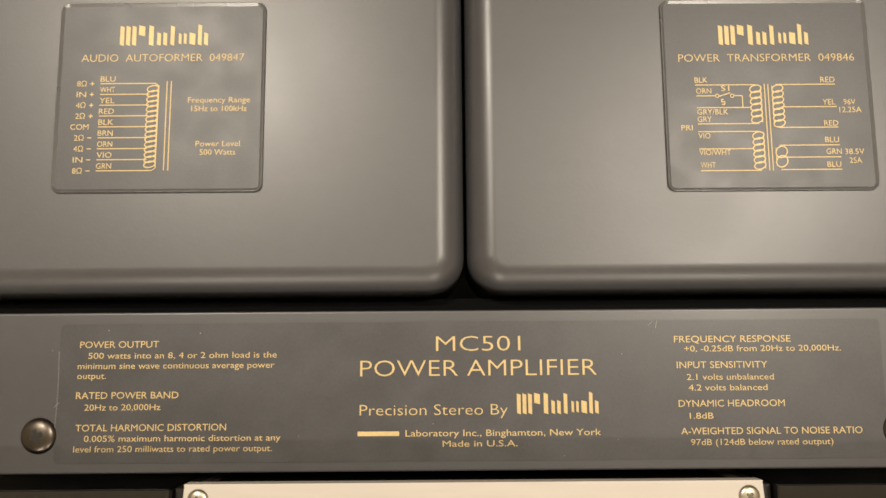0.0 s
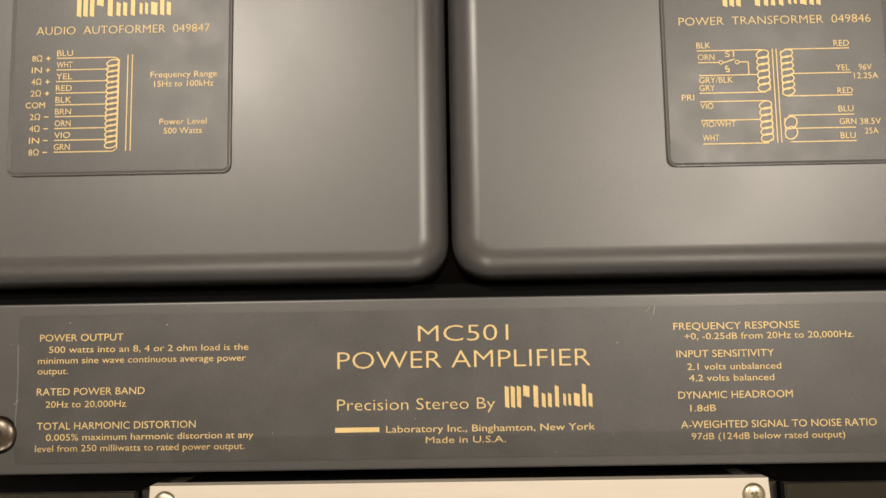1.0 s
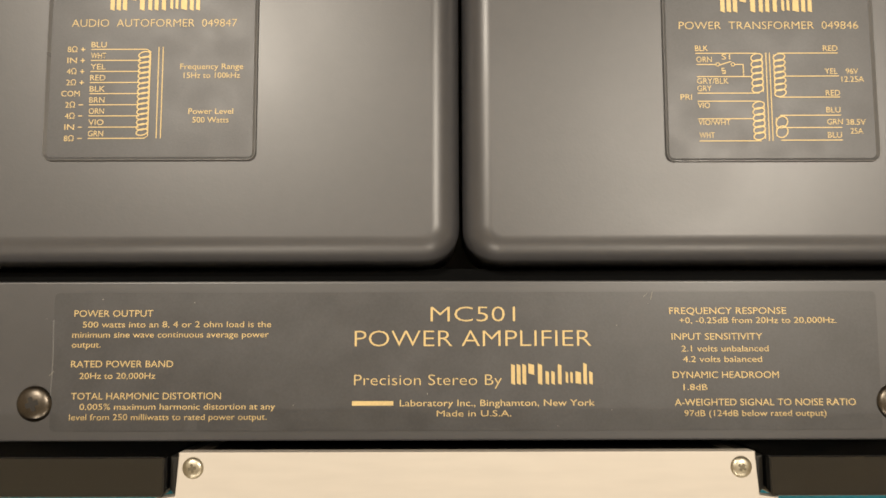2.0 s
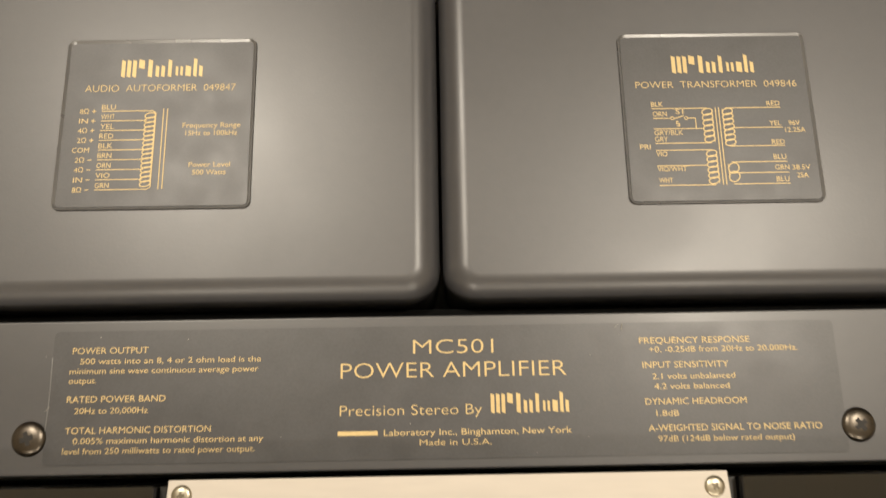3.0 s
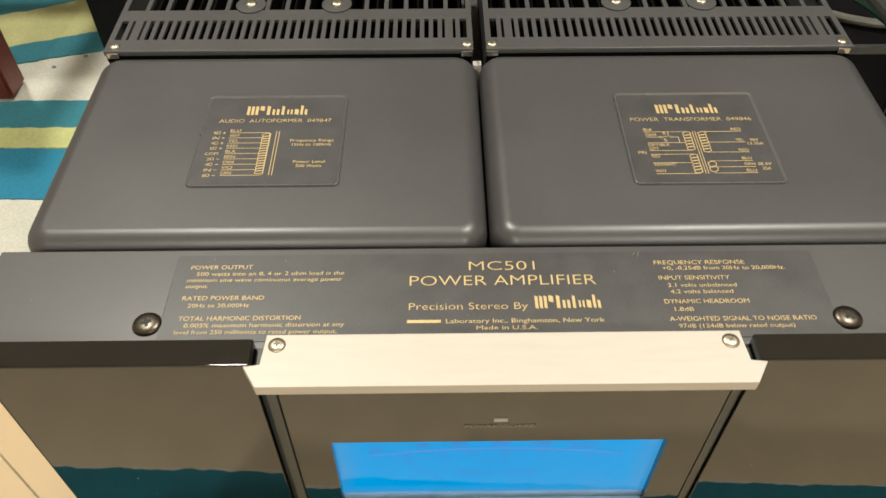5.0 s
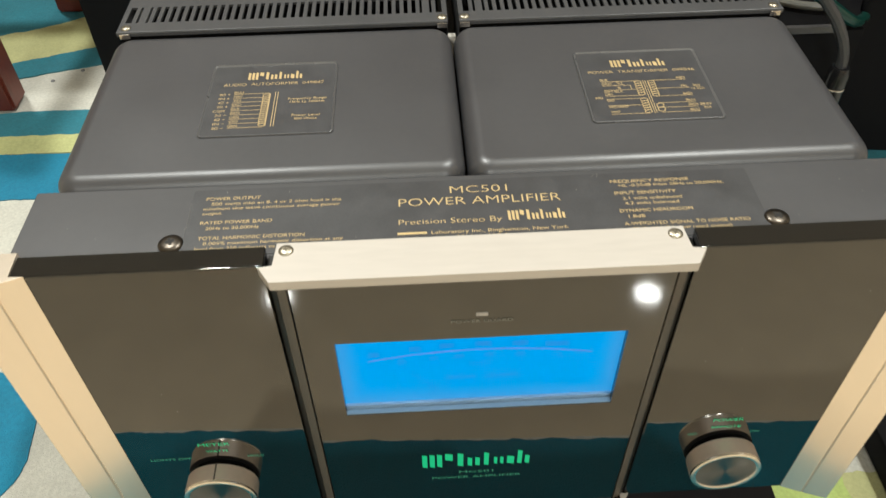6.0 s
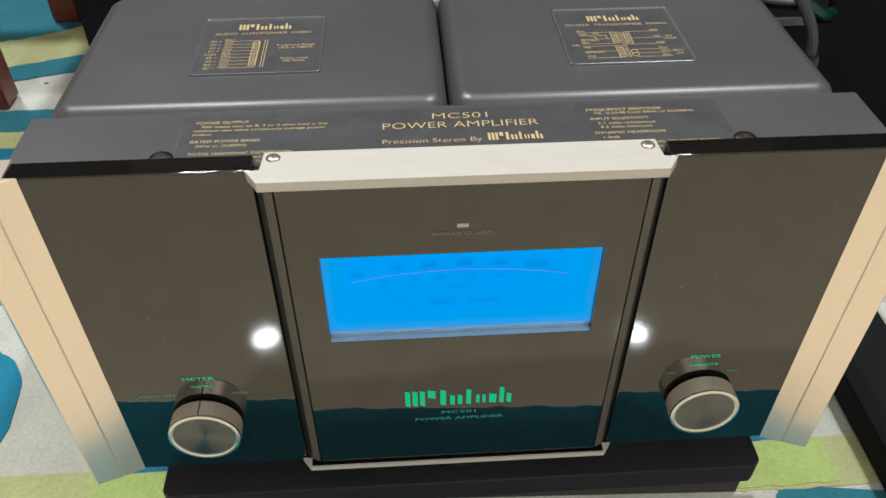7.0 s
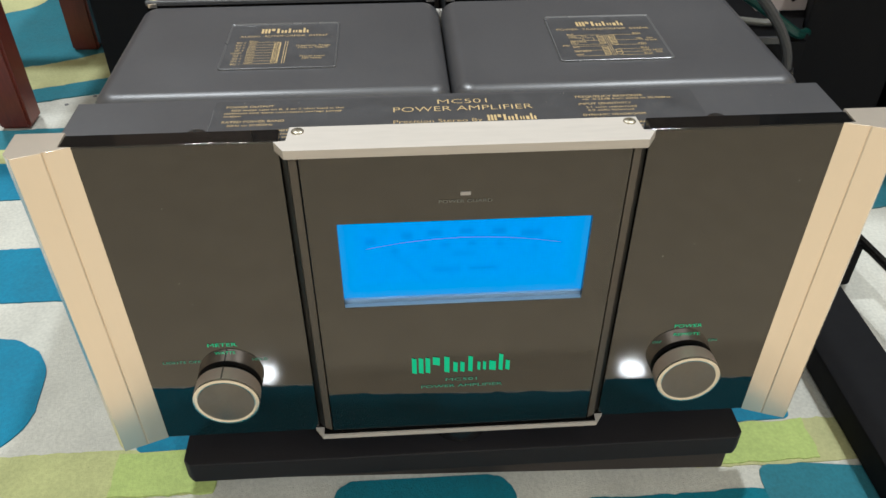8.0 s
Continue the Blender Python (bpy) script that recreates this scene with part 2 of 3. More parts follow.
def bar_strip(bm, x0, x1, y0, y1, level, upright=False):
    if upright:
        quad(bm, (x0, level, y0), (x1, level, y0), (x1, level, y1), (x0, level, y1))
    else:
        quad(bm, (x0, y0, level), (x1, y0, level), (x1, y1, level), (x0, y1, level))


def maker_mark(x0, x1, y0, y1, level, mat, parent, upright=False):
    """The maker's mark as a row of plain upright bars with slanted ends."""
    bm = bmesh.new()
    w, h = x1 - x0, y1 - y0
    row = [(0.006, .046, 0, .95), (.074, .046, 0, .95), (.142, .046, 0, .95), (.215, .070, .45, .97), (.330, .052, 0, .97), (.422, .042, 0, .64), (.492, .042, 0, .64),
           (.572, .044, 0, .95), (.665, .030, .06, .60), (.722, .030, .06, .60), (.785, .066, .02, .62), (.880, .042, 0, 1.0), (.950, .042, 0, .62)]
    for a, b, lo, hi in row:
        cut = min(0.07, b * w / h * 0.5)
        shape = [(a, lo + cut), (a + b, lo), (a + b, hi - cut), (a, hi)]
        bm.faces.new([bm.verts.new((x0 + p * w, level, y0 + q * h) if upright else (x0 + p * w, y0 + q * h, level)) for p, q in shape])
    return tagged(part("maker_mark", bm, mat, parent, smooth=False), kind="stuff")


def word_bars(x0, x1, y0, height, level, mat, parent, words, upright=False):
    """Unlettered writing: one plain bar a word, by the words' shares of the line."""
    bm = bmesh.new()
    total = sum(words) + 0.8 * (len(words) - 1)
    x = x0
    for wd in words:
        w = (x1 - x0) * wd / total
        bar_strip(bm, x, x + w, y0, y0 + height, level, upright)
        x += w + (x1 - x0) * 0.8 / total
    return tagged(part("printed_line", bm, mat, parent, smooth=False), kind="stuff")


# ---- the room ----
def slab(name, x0, x1, y0, y1, z0, z1, mat, label, category):
    return solo(name, box(x0, x1, y0, y1, z0, z1), mat, label, category, kind="structure", smooth=False)


FLOOR_Z = -0.010
slab("ceiling", -3, 3, -4.5, 3, CEIL, CEIL + 0.1, CEILING, "plain white painted ceiling with downlights", "ceiling")
slab("wall_north", -3.1, 3.1, 3, 3.1, FLOOR_Z, CEIL, WALL_DARK, "dark brown panelled wall", "wall")
slab("wall_panel", -1.35, -0.72, 2.96, 2.995, FLOOR_Z, CEIL - 0.002, PANEL, "brown panel against the darker wall", "wall panel")
slab("wall_south", -3.1, 3.1, -4.6, -4.5, FLOOR_Z, CEIL, WALL, "plain cream painted wall", "wall")
slab("wall_west", -3.1, -3, -4.5, 3, FLOOR_Z, CEIL, WALL, "plain cream painted wall", "wall")
slab("wall_east", 3, 3.1, -4.5, 3, FLOOR_Z, CEIL, WALL, "plain cream painted wall", "wall")
slab("floor", -3, 3, -4.5, 3, FLOOR_Z - 0.1, FLOOR_Z, TILE, "polished beige tiled floor round the rug", "floor")

for lx, ly, watts in LAMPS:
    d = thing("downlight", (lx, ly, CEIL), "round white recessed ceiling downlight", "ceiling light", "ceiling downlights")
    part("ring", lathe([(0.078, 0), (0.095, 0), (0.095, -0.006), (0.088, -0.012), (0.078, -0.012)], (lx, ly, CEIL)), CEILING, d)
    ld = bpy.data.lights.new("downlight_lamp", "AREA")
    ld.shape, ld.size, ld.energy, ld.color = "DISK", 0.128, watts, LAMP_COLOUR
    lo = new("downlight_lamp", ld)
    lo.matrix_world = pose(lx, ly, CEIL - 0.014)


# ---- the rug ----
def wavy(x0, x1, y0, y1, seed, wob, step=0.004):
    """A plan outline with soft, uneven sides."""
    out = []
    for ax, ay, bx, by in ((x0, y0, x1, y0), (x1, y0, x1, y1), (x1, y1, x0, y1), (x0, y1, x0, y0)):
        n = max(2, int(math.hypot(bx - ax, by - ay) / step))
        for i in range(n):
            u = i / n
            x, y = ax + (bx - ax) * u, ay + (by - ay) * u
            v = noise.noise_vector((x * 9 + seed, y * 9, seed * 1.7)) * wob + noise.noise_vector((x * 60, y * 60 + seed, 3)) * wob * 0.18
            out.append((x + v.x, y + v.y))
    return out


def rug_patch(mat, x0, x1, y0, y1, seed, wob, r=0.0, skew=0.0):
    z = 0.0005 + 0.00008 * seed
    if r:
        ring = rounded(x0, x1, y0, y1, r, 14)
    else:
        ring = wavy(x0, x1, y0, y1, seed, wob)
    outline = []
    for x, y in ring:
        v = noise.noise_vector((x * 70, y * 70 + seed, 3)) * 0.0018 + noise.noise_vector((x * 260, y * 260 + seed, 7)) * 0.0009
        if r:
            v = v + noise.noise_vector((x * 12 + seed, y * 12, seed * 1.7)) * wob
        outline.append((x + v.x, y + v.y + skew * (x + 0.43) + (front_edge(x) if y < -0.06 else 0)))
    bm = bmesh.new()
    f = bm.faces.new([bm.verts.new((x, y, z)) for x, y in outline])
    r1 = bmesh.ops.extrude_face_region(bm, geom=[f])
    bmesh.ops.translate(bm, verts=[v for v in r1["geom"] if isinstance(v, bmesh.types.BMVert)], vec=(0, 0, -0.0002 - z))
    bmesh.ops.triangulate(bm, faces=bm.faces)
    return part("patch", bm, mat, rug, smooth=False)


def front_edge(x):
    """The rug's front edge lies slightly askew to the amplifier."""
    return -0.0015 + 0.0375 * max(-0.4, min(0.4, x))


rug = thing("rug", (0, 0, FLOOR_Z), "cream wool rug with teal, blue and lime bands under the amplifier", "rug")
bm = prism([(x, y + (front_edge(x) if y < -0.05 else 0)) for x, y in wavy(-1.3, 1.1, -0.086, 1.7, 4, 0.0012)], FLOOR_Z, 0.0)
bmesh.ops.triangulate(bm, faces=bm.faces)
part("rug_base", bm, RUG, rug, smooth=False)
PATCHES = [
    (RUG_TEAL, -1.28, 1.08, -0.0845, -0.014, 1, 0.0012),
    (RUG_TEAL, -0.088, 0.038, -0.030, 0.011, 2, 0.003, 0.018),
    (RUG_SEA, 0.213, 0.60, 0.044, 0.084, 3, 0.004, 0.014, -0.12),
    (RUG_LIME, -1.27, -0.17, 0.006, 0.046, 4, 0.003),
    (RUG_OLIVE, 0.17, 0.60, 0.007, 0.045, 5, 0.003),
    (RUG_VIVID, 0.17, 0.262, 0.0085, 0.0430, 18, 0.003),
    (RUG_VIVID, -0.243, -0.17, 0.0075, 0.0440, 19, 0.003),
    (RUG_BLUE, 0.19, 0.256, 0.044, 0.062, 6, 0.002, 0.006),
    (RUG_BLUE, -0.232, -0.17, 0.045, 0.062, 7, 0.002, 0.006),
    (RUG_BLUE, -0.60, -0.316, 0.040, 0.170, 8, 0.006, 0.055),
    (RUG_BLUE, -1.27, -0.20, 0.212, 0.289, 9, 0.005),
    (RUG_BLUE, -1.27, -0.20, 0.374, 0.446, 10, 0.004),
    (RUG_LIME, -1.27, -0.20, 0.4440, 0.479, 11, 0.003),
    (RUG_SEA, -1.27, -0.20, 0.4755, 0.518, 12, 0.004),
    (RUG_SEA, -0.80, -0.20, 0.600, 0.645, 13, 0.006, 0.0, 0.30),
    (RUG_OLIVE, -0.90, -0.20, 0.640, 0.734, 14, 0.008, 0.0, 0.34),
    (RUG_SEA, -0.95, -0.20, 0.728, 1.25, 15, 0.010, 0.0, 0.40),
    (RUG_OLIVE, -0.98, -0.565, 0.84, 1.25, 16, 0.02, 0.12),
    (RUG_SEA, 0.20, 0.60, 0.30, 0.52, 17, 0.02),
]
for p in PATCHES:
    rug_patch(*p)

# ---- the stand board under the amplifier ----
TOP = Z0 - 0.222
stand = thing("amplifier_stand", (0.005, 0.15, 0.002), "low black two-layer board stand with cut corners on the rug", "stand")
part("board", prism([(-0.181, 0.001), (-0.176, -0.004), (0.186, -0.004), (0.191, 0.001), (0.191, 0.36), (-0.181, 0.36)], TOP - 0.018, TOP, 0.0015), BOARD, stand)
low = prism([(-0.180, 0.018), (0.188, 0.005), (0.186, 0.34), (-0.176, 0.34)], 0.0005, TOP - 0.018, 0.001)
part("base", low, BOARD_LOW, stand, "dark brown recessed base board")

# ---- the amplifier ----
amp = thing("power_amplifier", (0, 0.18, TOP), "black power amplifier with glass front, blue meter and aluminium end caps", "amplifier")


def Z(h):
    return Z0 + h


for fx, fy in ((0.001, 0.0215), (-0.15, 0.06), (0.15, 0.06), (-0.15, 0.32), (0.15, 0.32)):
    part("foot", lathe([(0.015, 0), (0.019, 0.002), (0.019, 0.012), (0.017, 0.0186)], (fx, fy, TOP)), FOOT, amp, "glossy black round foot")
part("chassis", box(-0.199, 0.199, 0.0175, 0.352, Z(-0.2030), Z(-0.050), 0.001), GRILLE, amp, "grey-black steel chassis")
# Its pale colour stands for light falling between the housings.
part("spacer", box(-0.0034, 0.0014, 0.2140, 0.2185, Z(-0.040), Z(-0.0105), 0.0005), SPACER, amp, "upright spacer, paled for the light coming through the gap")
# Black filler added for the shade between cover and housings.
part("gap_shade", box(-0.2030, 0.2030, 0.0662, 0.0752, Z(-0.0500), Z(-0.0160)), BLACK, amp, smooth=False)

def ZC(h):
    """Heights on the top cover."""
    return Z(h) + 0.0008


def ZT(h):
    """Heights on the housings, which stand slightly prouder."""
    return Z(h) + 0.0015


# lettered top edge, folded down at its back
cover = bmesh.new()
add_box(cover, -0.205, 0.205, 0.0200, 0.0702, ZC(-0.0025), ZC(0), 0.0008)
add_box(cover, -0.2045, 0.2045, 0.0640, 0.0660, ZC(-0.049), ZC(-0.0024))
top_cover = part("top_cover", cover, PAINT, amp)
part("label_film", prism(rounded(-0.1305, 0.1305, 0.0232, 0.0665, 0.0015, 3), ZC(0.0001), ZC(0.0003)), STICKER, top_cover, "matt black film with gold print")


def cross_screw(x, y, z, r, mat, parent, turn, label):
    """A pan-head screw with a cross recess."""
    h = r * 0.34
    s = part("screw", lathe([(r, 0), (r, h * 0.15), (r * 0.95, h * 0.42), (r * 0.82, h * 0.72), (r * 0.6, h * 0.91), (r * 0.35, h), (r * 0.1, h * 1.02)], (x, y, z), n=28), mat, parent, label)
    bm = bmesh.new()
    for k in (0, 90):
        r1 = bmesh.ops.create_cube(bm, size=1.0, matrix=Matrix.Translation((x, y, z + h * 1.0)) @ Matrix.Rotation(radians(turn + k), 4, "Z") @ Matrix.Diagonal((r * (0.80 if k else 0.72), r * (0.24 if k else 0.28), h * (0.10 if k else 0.12), 1)))
    part("recess", bm, RECESS_PALE if mat == BRASS else RECESS, s, smooth=False)
    return s


for sx, tn in ((-0.1355, 20), (0.1345, 35)):
    cross_screw(sx, 0.0318, ZC(0), 0.0056, SCREW, top_cover, tn, "dark bronze cross-head screw")

INK = ZC(0.00045)
rnd = random.Random(5)
for k in range(16):
    x, y = rnd.uniform(-0.195, 0.195), rnd.uniform(0.024, 0.067)
    r = rnd.uniform(0.00012, 0.00026)
    part("dust_speck", lathe([(r, 0), (r * 0.6, r * 0.6)], (x, y, ZC(0.0003)), n=6), DUST, top_cover, smooth=False)
for x0, y0, x1, y1 in ((0.0565, 0.0648, 0.0580, 0.0662), (0.0588, 0.0640, 0.0594, 0.0664), (-0.1312, 0.0405, -0.1298, 0.0420)):
    sb = bmesh.new()
    quad(sb, (x0, y0, INK), (x0 + 0.0002, y0, INK), (x1 + 0.0002, y1, INK), (x1, y1, INK))
    part("scratch", sb, DUST, top_cover, smooth=False)
part("film_edge", tube([(-0.1306, 0.0340, ZC(0.0002)), (-0.1303, 0.0450, ZC(0.0002)), (-0.1306, 0.0580, ZC(0.0002))], 0.00022, 12), RIM, top_cover, "lifted edge of the label film")
LEFT_TEXT = [
    ("POWER OUTPUT", -0.1240, -0.0990, 0.0590, 0.0021), ("500 watts into an 8, 4 or 2 ohm load is the", -0.1212, -0.0615, 0.0556, 0.0019),
    ("minimum sine wave continuous average power", -0.1244, -0.0622, 0.0524, 0.0019), ("output.", -0.1244, -0.1153, 0.0493, 0.0019),
    ("RATED POWER BAND", -0.1244, -0.0922, 0.0431, 0.0021), ("20Hz to 20,000Hz", -0.1216, -0.0977, 0.0395, 0.0019),
    ("TOTAL HARMONIC DISTORTION", -0.1240, -0.0769, 0.0331, 0.0021), ("0.005% maximum harmonic distortion at any", -0.1212, -0.0598, 0.0299, 0.0019),
    ("level from 250 milliwatts to rated power output.", -0.1243, -0.0624, 0.0267, 0.0019),
]
MID_TEXT = [
    ("MC501", -0.0110, 0.0158, 0.0572, 0.0047), ("POWER AMPLIFIER", -0.0350, 0.0398, 0.0494, 0.0050),
    ("Precision Stereo By", -0.0351, 0.0114, 0.0373, 0.0033), ("Laboratory Inc., Binghamton, New York", -0.0207, 0.0405, 0.0308, 0.0020), ("Made in U.S.A.", -0.0091, 0.0143, 0.0276, 0.0019),
]
RIGHT_TEXT = [
    ("FREQUENCY RESPONSE", 0.0647, 0.1018, 0.0594, 0.0021), ("+0, -0.25dB from 20Hz to 20,000Hz.", 0.0678, 0.1176, 0.0565, 0.0019),
    ("INPUT SENSITIVITY", 0.0652, 0.0939, 0.0513, 0.0021), ("2.1 volts unbalanced", 0.0682, 0.0957, 0.0476, 0.0019),
    ("4.2 volts balanced", 0.0686, 0.0935, 0.0443, 0.0019), ("DYNAMIC HEADROOM", 0.0652, 0.0986, 0.0393, 0.0021),
    ("1.8dB", 0.0685, 0.0760, 0.0356, 0.0019), ("A-WEIGHTED SIGNAL TO NOISE RATIO", 0.0656, 0.1224, 0.0308, 0.0021),
    ("97dB (124dB below rated output)", 0.0685, 0.1130, 0.0275, 0.0019),
]
for text, x0, x1, y, h in LEFT_TEXT + MID_TEXT + RIGHT_TEXT:
    lettering(text, x0, x1, y, h, INK, GOLD, top_cover)
maker_mark(0.0142, 0.0402, 0.0373, 0.0442, INK, GOLD, top_cover)
word_bars(-0.0357, -0.0227, 0.0310, 0.0014, INK, GOLD, top_cover, (1,))


# two transformer housings with their label plates
def housing(x0, x1, name):
    bm = bmesh.new()
    y0, y1 = 0.0757, 0.2152
    R = 0.0095
    levels = [(0.0006, -0.050), (0.0, -0.003 - R)]
    for i in range(1, 11):
        a = radians(90 * i / 10)
        levels.append((R * (1 - math.cos(a)), -0.003 - R + R * math.sin(a)))
    rings = []
    for inset, h in levels:
        rings.append([bm.verts.new((x, y, ZT(h))) for x, y in rounded(x0 + inset, x1 - inset, y0 + inset, y1 - inset, 0.0125 - inset * 0.95, 8)])
    for a, b in zip(rings, rings[1:]):
        n = len(a)
        for i in range(n):
            bm.faces.new((a[i], a[(i + 1) % n], b[(i + 1) % n], b[i]))
    bm.faces.new(rings[-1])
    bm.faces.new(rings[0][::-1])
    return part(name, bm, PAINT, amp, "satin black metal transformer housing", angle=50)


can_l = housing(-0.2035, -0.0016, "transformer_housing")
can_r = housing(-0.0004, 0.2030, "transformer_housing")
for x0, x1, y0, y1, c in ((-0.1372, -0.0686, 0.1103, 0.1751, can_l), (0.0664, 0.1352, 0.1094, 0.1749, can_r)):
    rim = bmesh.new()
    rings = [[rim.verts.new((x, y, ZT(h))) for x, y in rounded(x0 - g, x1 + g, y0 - g, y1 + g, 0.0022 + g, 4)] for g, h in ((0.0006, -0.0031), (0.0004, -0.0020), (0.0002, -0.0019), (-0.0008, -0.0027))]
    for a, b in zip(rings, rings[1:]):
        for i in range(len(a)):
            rim.faces.new((a[i], a[(i + 1) % len(a)], b[(i + 1) % len(a)], b[i]))
    part("plate_rim", rim, RIM, c, "satin black raised plate rim", smooth=False)
PZ = ZT(-0.0026)
plate_l = part("label_plate", prism(rounded(-0.1372, -0.0686, 0.1103, 0.1751, 0.0022, 4), ZT(-0.0032), PZ), PLATE, can_l, "black plate with gold print")
plate_r = part("label_plate", prism(rounded(0.0664, 0.1352, 0.1094, 0.1749, 0.0022, 4), ZT(-0.0032), PZ), PLATE, can_r, "black plate with gold print")
PI = PZ + 0.00012
LW = 0.00032


def stroke(bm, pts, w=LW, lift=0.0, closed=False):
    """A printed line of even width through the points, as one joined ribbon."""
    n = len(pts)
    sides = []
    for i in range(n):
        a = pts[(i - 1) % n] if closed or i else pts[i]
        b = pts[(i + 1) % n] if closed or i < n - 1 else pts[i]
        d = Vector((b[0] - a[0], b[1] - a[1])).normalized()
        k = w / 2
        if (closed or 0 < i < n - 1):
            e = Vector((pts[i][0] - a[0], pts[i][1] - a[1])).normalized()
            k = w / 2 / max(0.5, d.dot(e))
        x, y = pts[i]
        sides.append((bm.verts.new((x - d.y * k, y + d.x * k, PI + lift)), bm.verts.new((x + d.y * k, y - d.x * k, PI + lift))))
    for i in range(n if closed else n - 1):
        (p, q), (r, t) = sides[i], sides[(i + 1) % n]
        bm.faces.new((p, q, t, r))


def coil(bm, x, y0, y1, turns, side):
    """A winding drawn as a stack of flat loops."""
    p = (y1 - y0) / turns
    for k in range(turns):
        cy = y0 + p * (k + 0.5)
        stroke(bm, [(x + side * 0.0017 + 0.0019 * math.cos(a), cy + p * 0.60 * math.sin(a) + 0.0003 * math.cos(a)) for a in [2 * math.pi * i / 18 for i in range(18)]],
               LW * 1.2, 0.00003 + 0.00002 * (k % 2), True)


# left plate: one winding with nine leads
maker_mark(-0.1176, -0.0874, 0.1604, 0.1680, PI, GOLD, plate_l)
lettering("AUDIO  AUTOFORMER  049847", -0.1300, -0.0752, 0.1549, 0.0026, PI, GOLD, plate_l)
for text, x0, x1, y, h in [("Frequency Range", -0.0936, -0.0728, 0.1404, 0.0019), ("15Hz to 100kHz", -0.0924, -0.0738, 0.1374, 0.0019),
                           ("Power Level", -0.0905, -0.0758, 0.1253, 0.0019), ("500 Watts", -0.0891, -0.0772, 0.1224, 0.0019)]:
    lettering(text, x0, x1, y, h, PI, GOLD, plate_l)
bm = bmesh.new()
for k, (wire, tap, sign) in enumerate([("BLU", "8\u03a9", "+"), ("WHT", "IN", "+"), ("YEL", "4\u03a9", "+"), ("RED", "2\u03a9", "+"), ("BLK", "COM", ""),
                                       ("BRN", "2\u03a9", "-"), ("ORN", "4\u03a9", "-"), ("VIO", "IN", "-"), ("GRN", "8\u03a9", "-")]):
    y = 0.1472 - 0.00375 * k
    stroke(bm, [(-0.1232, y), (-0.1048 if k in (0, 8) else -0.1066, y)])
    lettering(wire, -0.1232, -0.1182, y + 0.0007, 0.0019, PI, GOLD, plate_l)
    lettering(tap, -0.1325 if tap == "COM" else -0.1310, -0.1264 if tap == "COM" else -0.1278, y - 0.0009, 0.0019, PI, GOLD, plate_l)
    if sign:
        stroke(bm, [(-0.1266, y), (-0.1252, y)])
        if sign == "+":
            stroke(bm, [(-0.1259, y - 0.0007), (-0.1259, y + 0.0007)], LW, 0.00002)
stroke(bm, [(-0.1048, 0.1472), (-0.1036, 0.1464), (-0.1036, 0.1180), (-0.1048, 0.1172)], LW, 0.00002)
coil(bm, -0.1038, 0.1184, 0.1462, 16, -1)
for x in (-0.1008, -0.0994):
    stroke(bm, [(x, 0.1480), (x, 0.1172)])
tagged(part("circuit_drawing", bm, GOLD, plate_l, smooth=False), kind="stuff")

# right plate: windings on both sides of a core
maker_mark(0.0852, 0.1160, 0.1592, 0.1668, PI, GOLD, plate_r)
lettering("POWER  TRANSFORMER  049846", 0.0714, 0.1308, 0.1535, 0.0026, PI, GOLD, plate_r)
RIGHT_PLATE = [
    ("BLK", 0.0765, 0.0808, 0.1461), ("ORN", 0.0768, 0.0819, 0.1423), ("S1", 0.0852, 0.0880, 0.1432), ("GRY/BLK", 0.0768, 0.0872, 0.1350),
    ("GRY", 0.0768, 0.0815, 0.1325), ("PRI", 0.0712, 0.0750, 0.1296), ("VIO", 0.0768, 0.0808, 0.1268), ("VIO/WHT", 0.0768, 0.0873, 0.1211),
    ("WHT", 0.0770, 0.0820, 0.1168), ("RED", 0.1188, 0.1236, 0.1460), ("YEL", 0.1190, 0.1232, 0.1382), ("96V", 0.1260, 0.1300, 0.1382),
    ("12.25A", 0.1244, 0.1318, 0.1355), ("RED", 0.1190, 0.1237, 0.1309), ("BLU", 0.1189, 0.1235, 0.1252), ("GRN", 0.1190, 0.1241, 0.1212),
    ("38.5V", 0.1252, 0.1316, 0.1211), ("BLU", 0.1190, 0.1236, 0.1168), ("25A", 0.1265, 0.1306, 0.1181),
]
for text, x0, x1, y in RIGHT_PLATE:
    lettering(text, x0, x1, y, 0.0019, PI, GOLD, plate_r)
bm = bmesh.new()
for x0, x1, y in [(0.0765, 0.0968, 0.1453), (0.0768, 0.0832, 0.1415), (0.0768, 0.0950, 0.1374), (0.0768, 0.0972, 0.1318), (0.0768, 0.0972, 0.1291),
                  (0.0768, 0.0950, 0.1232), (0.0770, 0.0972, 0.1158), (0.1036, 0.1236, 0.1453), (0.1050, 0.1236, 0.1375), (0.1036, 0.1236, 0.1304),
                  (0.1036, 0.1236, 0.1243), (0.1048, 0.1238, 0.1202), (0.1036, 0.1238, 0.1160), (0.0894, 0.0922, 0.1415)]:
    stroke(bm, [(x0, y), (x1, y)])
stroke(bm, [(0.0922, 0.1415), (0.0922, 0.1374)], LW, 0.00002)
stroke(bm, [(0.0844, 0.1413), (0.0882, 0.1425)], LW, 0.00003)
for cx in (0.0838, 0.0888):
    stroke(bm, [(cx + 0.0006 * math.cos(a), 0.1415 + 0.0006 * math.sin(a)) for a in [i * math.pi / 5 for i in range(10)]], LW * 0.8, 0.00002, True)
stroke(bm, [(0.0860, 0.1402), (0.0852, 0.1402), (0.0852, 0.1394), (0.0862, 0.1394), (0.0862, 0.1385), (0.0852, 0.1385)])
